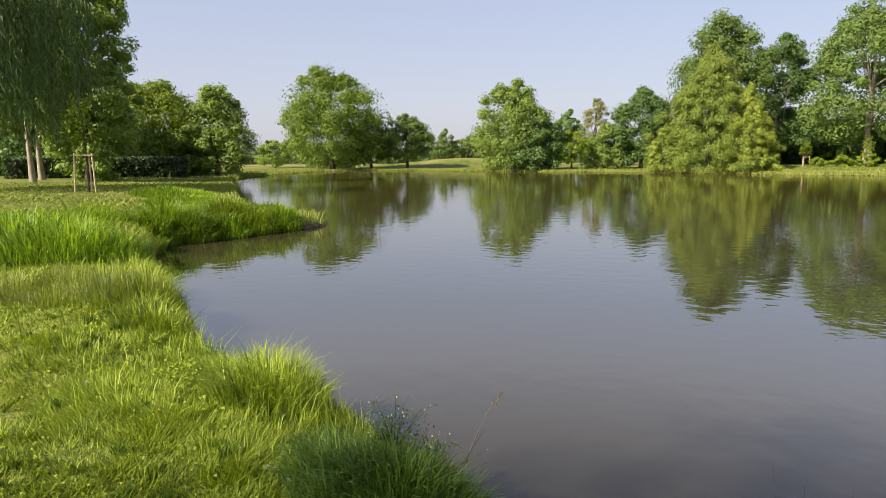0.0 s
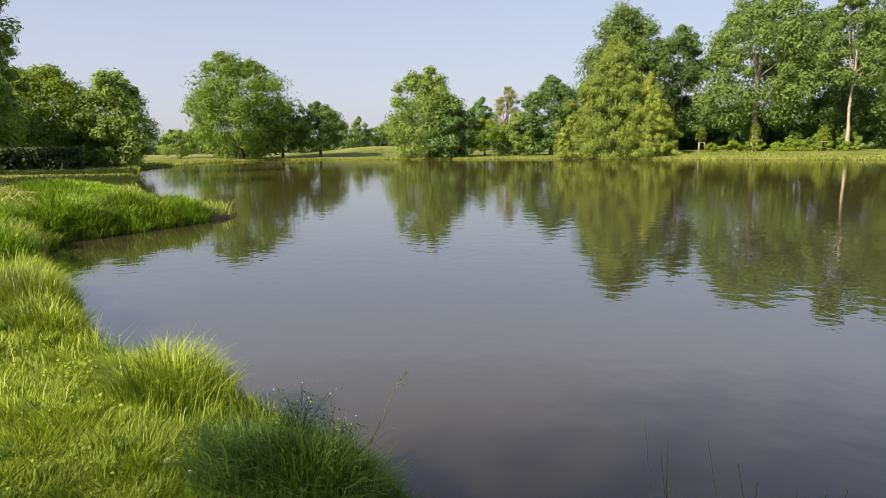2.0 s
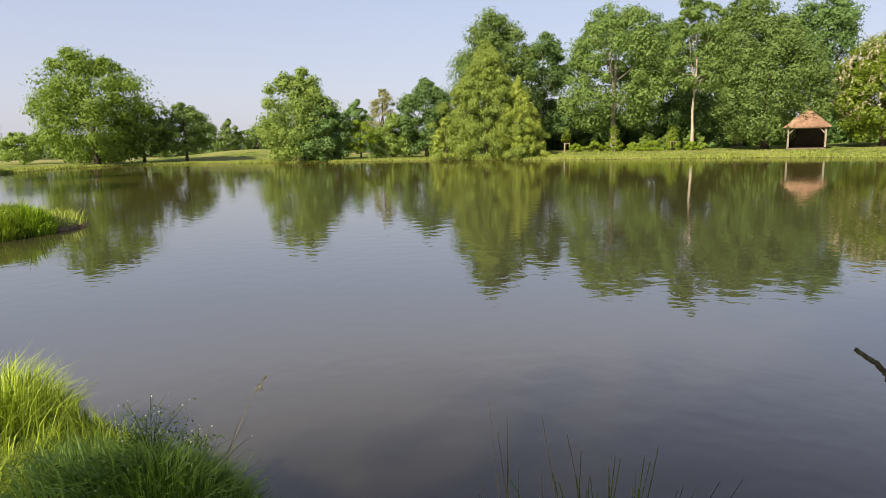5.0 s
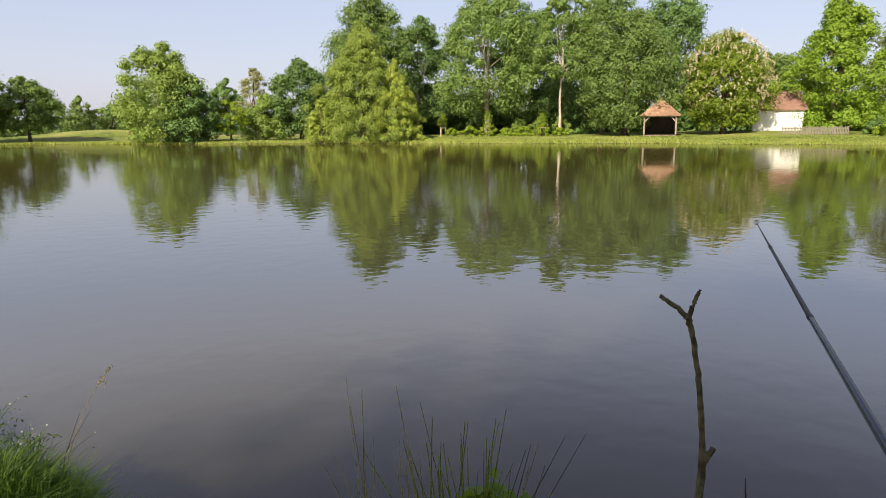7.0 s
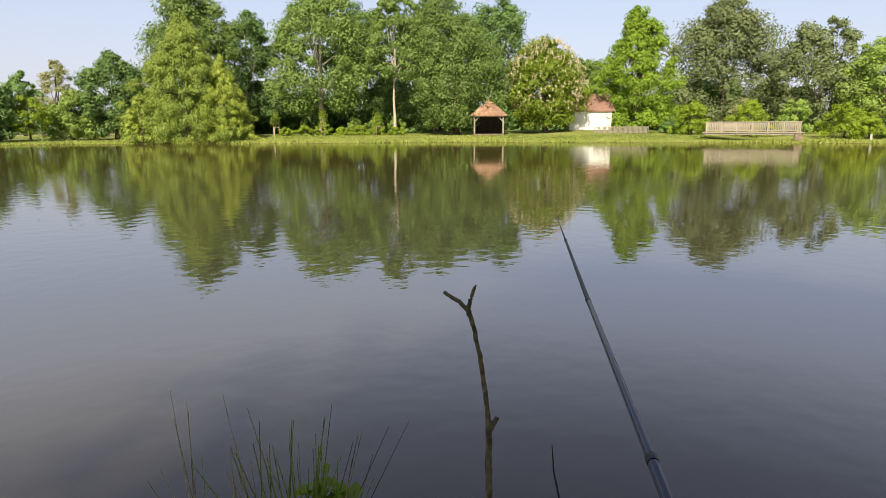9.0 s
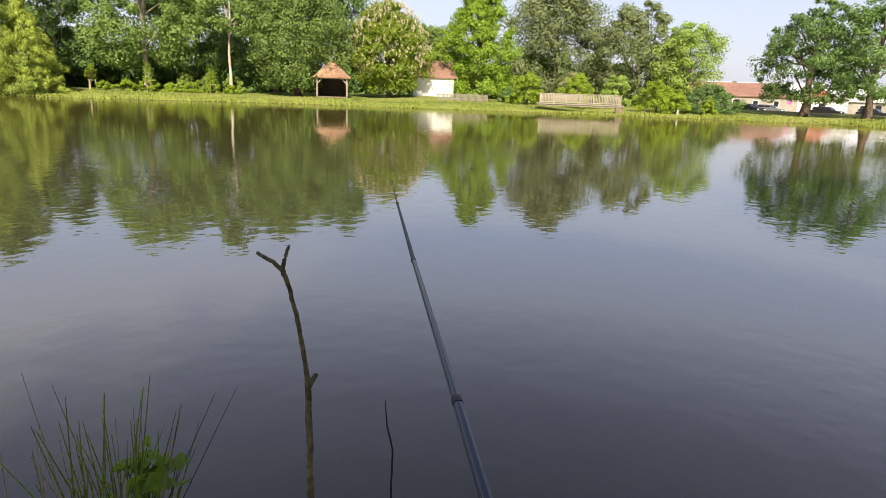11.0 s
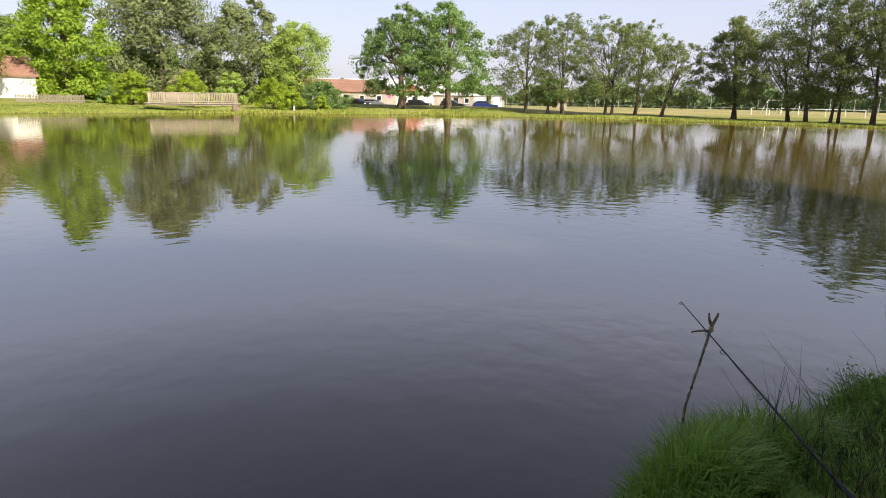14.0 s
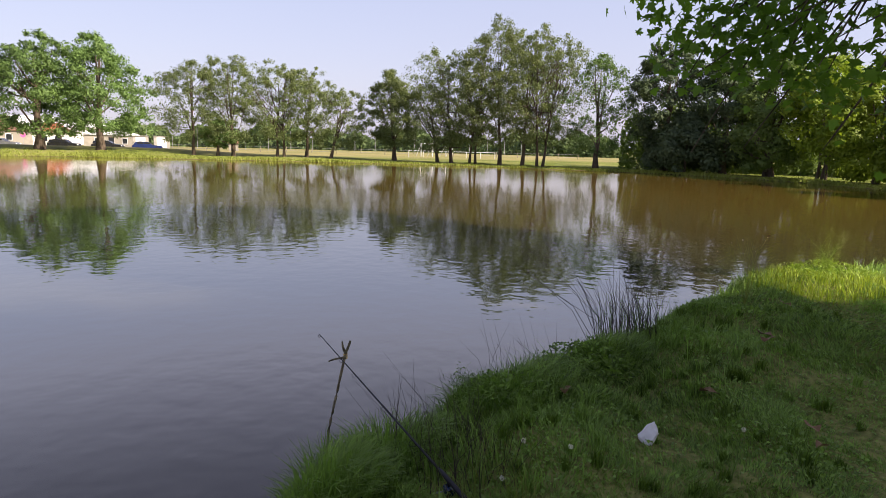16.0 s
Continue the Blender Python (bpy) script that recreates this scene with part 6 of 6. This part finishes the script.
# ---- litter and small flowers ----
rng = np.random.default_rng(9)
px_, py_ = 2.80, -3.27
pz_ = ground_at(px_, py_)
bm = bmesh.new()
bmesh.ops.create_cube(bm, size=2)
bmesh.ops.bevel(bm, geom=bm.edges[:], offset=0.25, segments=1, affect="EDGES")
bmesh.ops.subdivide_edges(bm, edges=bm.edges[:], cuts=3, use_grid_fill=True)
for v in bm.verts:
    k = 1 + 0.16 * noise.noise(v.co * 1.7) + 0.09 * noise.noise(v.co * 4.5)
    pinch = 1 - 0.35 * max(v.co.z, 0)
    v.co = Vector((v.co.x * 0.043 * k * pinch, v.co.y * 0.026 * k, v.co.z * 0.062 * k + 0.012 * v.co.x))
me = bpy.data.meshes.new("paper_wrap")
bm.to_mesh(me)
bm.free()
me.materials.append(PAPER)
paper = tagged(new("paper_wrap", me), "crumpled white paper wrapper lying in the grass", "litter")
paper.matrix_basis = pose(px_, py_, pz_ + 0.055, 25, -28, 30)


def clover(x, y, r_, tilt=0.0):
    z_ = ground_at(x, y)
    rng_ = np.random.default_rng(int(abs(x * 1000) + abs(y * 333)))
    c = tagged(holder("clover_flower", x, y, z_ - 0.02), "small white clover flower head in the grass", "flower", "clover flowers")
    h = rng_.uniform(0.09, 0.14)
    under("stem", np_mesh("stem", *tubes([([(0, 0, 0), (0.01, 0, h * 0.6), (0.014, 0, h)], [0.0018, 0.0015, 0.0012])], 4), LUSH), c)
    d = rng_.normal(size=(46, 3))
    d /= np.linalg.norm(d, axis=1)[:, None]
    under("flower_head", np_mesh("flower_head", *leaves_at(rng_, d * r_ + [0.014, 0, h + r_ * 0.7], d + rng_.normal(scale=0.5, size=d.shape), r_ * 0.9, 0.5), PETAL), c)


for x, y in ((-1.17, 2.77), (-1.05, 2.72), (-2.9, 3.9)):
    clover(x, y, 0.010)
for x, y in ((2.52, -2.20), (2.72, -2.42), (2.60, -2.62), (3.35, -2.25), (3.62, -2.05), (2.45, -3.6)):
    clover(x, y, 0.012)


def dead_leaf(x, y, s, turn):
    bm_ = bmesh.new()
    vs = [bm_.verts.new((s * math.cos(k) * (0.5 + 0.1 * math.sin(3 * k)), s * 0.6 * math.sin(k), 0.012 * math.sin(2 * k) + 0.010 * math.cos(3 * k))) for k in np.linspace(0, 2 * math.pi, 13)[:-1]]
    mid_ = bm_.verts.new((0, 0, -0.006))
    for i in range(12):
        bm_.faces.new((vs[i], vs[(i + 1) % 12], mid_))
    me_ = bpy.data.meshes.new("dead_leaf")
    bm_.to_mesh(me_)
    bm_.free()
    me_.materials.append(DEADLEAF)
    o = tagged(new("dead_leaf", me_), "curled brown dead leaf in the grass", "leaf", "dead leaves")
    o.matrix_basis = pose(x, y, ground_at(x, y) + 0.075, 12, -10, turn)


for x, y, s, turn in ((2.55, -4.25, 0.09, 10), (3.15, -4.05, 0.13, 70), (2.3, -4.0, 0.06, 120), (3.9, -5.4, 0.14, 40), (3.7, -5.2, 0.10, 160), (3.4, -3.1, 0.07, 200), (4.7, -6.6, 0.12, 20)):
    dead_leaf(x, y, s, turn)


# ---- maple that overhangs the near bank ----
mx_, my_ = 1.6, -10.5
maple = tagged(holder("maple_tree", mx_, my_, ground_at(mx_, my_) - 0.05), "large maple with drooping leafy branches over the bank", "tree")
rng = np.random.default_rng(14)
cen_ = []
# unseen upper crown, set off the trunk to steer shade over bank and water
u = rng.normal(size=(210, 3))
u /= np.linalg.norm(u, axis=1)[:, None]
u[:, 2] = np.maximum(u[:, 2], -0.62)
for k, d_ in enumerate(u):
    rr = rng.uniform(0.45, 1.0) ** 0.5
    cen_.append(d_ * rr * [4.6, 4.8, 4.0] + [3.7, -0.6, 8.7])
# low outer branches
for dx, dy, dz in ((3.05, 5.65, 2.95), (2.95, 5.45, 2.60), (2.75, 5.25, 2.75), (2.6, 5.0, 2.40), (2.85, 5.1, 3.05), (2.5, 4.8, 2.85), (2.2, 4.6, 2.35), (1.9, 4.5, 2.95),
                   (1.6, 4.6, 3.05), (1.25, 4.4, 2.4), (1.45, 4.2, 2.0), (1.0, 4.5, 2.9), (1.1, 4.0, 1.7), (2.3, 5.2, 2.6), (2.4, 5.2, 3.3), (0.9, 4.2, 2.1)):
    cen_.append(np.array([dx, dy, dz]))
cen_ = np.array(cen_)
runs = [([(0, 0, 0), (0.1, 0.1, 1.6), (0.2, 0.1, 3.4), (0.4, 0.2, 6.0), (0.5, 0.2, 9.0)], [0.42, 0.28, 0.24, 0.16, 0.05])]
for e in cen_[::2].tolist() + cen_[210:].tolist():
    e = np.array(e)
    t = float(np.clip(e[2] * 0.75, 1.7, 7.5))
    a = np.array([0.3, 0.15, t])
    low_ = e[2] < 4
    runs.append(([a + [0, 0, 1.6 * low_], a + (e - a) * 0.55 + [0, 0, 0.35 + 1.5 * low_], a + (e - a) * 0.86 + [0, 0, 0.9 * low_], e + [0, 0, 0.1]], [0.06, 0.028, 0.012 if not low_ else 0.008, 0.004]))
    for _ in range(3):
        runs.append(([a + (e - a) * 0.86 + [0, 0, 0.25 + 0.6 * low_], e + rng.normal(scale=0.3, size=3)], [0.012, 0.004]))
under("trunk", np_mesh("trunk", *tubes(runs, 7), BARK, True), maple)

LOBES = [(0.0, -0.42), (0.16, -0.30), (0.46, -0.30), (0.30, -0.08), (0.52, 0.16), (0.22, 0.14), (0.20, 0.34), (0.0, 0.58)]
LOBES += [(-a_, b_) for a_, b_ in LOBES[-2:0:-1]]
LEAF2D = np.array(LOBES)


def maple_leaves(rng_, c, nor_, size):
    n_ = len(c)
    nor_ = nor_ / np.linalg.norm(nor_, axis=1)[:, None]
    t_ = rng_.normal(scale=0.7, size=(n_, 3)) + [0, 0, -0.8]
    t_ -= nor_ * (t_ * nor_).sum(1)[:, None]
    t_ /= np.linalg.norm(t_, axis=1)[:, None]
    s_ = np.cross(nor_, t_)
    L = size * rng_.uniform(0.65, 1.2, n_)
    k_ = len(LEAF2D)
    pts = c[:, None] + L[:, None, None] * (s_[:, None] * LEAF2D[None, :, 0:1] + t_[:, None] * LEAF2D[None, :, 1:2] - nor_[:, None] * 0.35 * (LEAF2D[None, :, 0:1] ** 2 + 0.6 * LEAF2D[None, :, 1:2] ** 2))
    allp = np.concatenate([c[:, None], pts], 1).reshape(-1, 3)
    i_ = np.arange(n_)[:, None, None] * (k_ + 1)
    tri = np.stack([np.zeros(k_, int), 1 + np.arange(k_), 1 + (np.arange(k_) + 1) % k_], 1)[None]
    return allp, (i_ + tri).reshape(-1, 3)


hi = np.repeat(cen_[:210], 190, axis=0) + rng.normal(scale=0.62, size=(210 * 190, 3)) * [1, 1, 0.7]
lo = np.repeat(cen_[210:], 100, axis=0) + rng.normal(scale=0.23, size=(len(cen_[210:]) * 100, 3)) * [1, 1, 0.7]
under("upper_crown", np_mesh("upper_crown", *leaves_at(rng, hi, rng.normal(scale=0.7, size=hi.shape) + [0, 0, 1.0], 0.30, 0.8, three=True), MAPLE), maple)
c = lo
under("crown", np_mesh("crown", *maple_leaves(rng, c, rng.normal(scale=0.9, size=c.shape) + [0, 0, 0.5], 0.100), MAPLE), maple)
# the lowest sprays, leaf by leaf
one = []
for k in range(3):
    r1_ = np.random.default_rng(50 + k)
    one.append(np_mesh("leaf", *maple_leaves(r1_, np.zeros((1, 3)), np.array([[0.1, 0.1, 1.0]]), 0.105), MAPLE))
for k in range(200):
    e = cen_[210 + k % 16] + rng.normal(scale=(0.30, 0.30, 0.24))
    o = under("leaf", one[k % 3], maple)
    o.matrix_basis = pose(*e, rng.uniform(-50, 50), rng.uniform(-50, 50), rng.uniform(0, 360))
# unseen tree, added towards the sun to shade the near bank and water
tree("maple_tree", "unseen tree added behind the viewpoint to cast shade", -6.35, -9.95, 13.6, 11.4, DARK, "round", 0.22, 200, 70, 0.55)
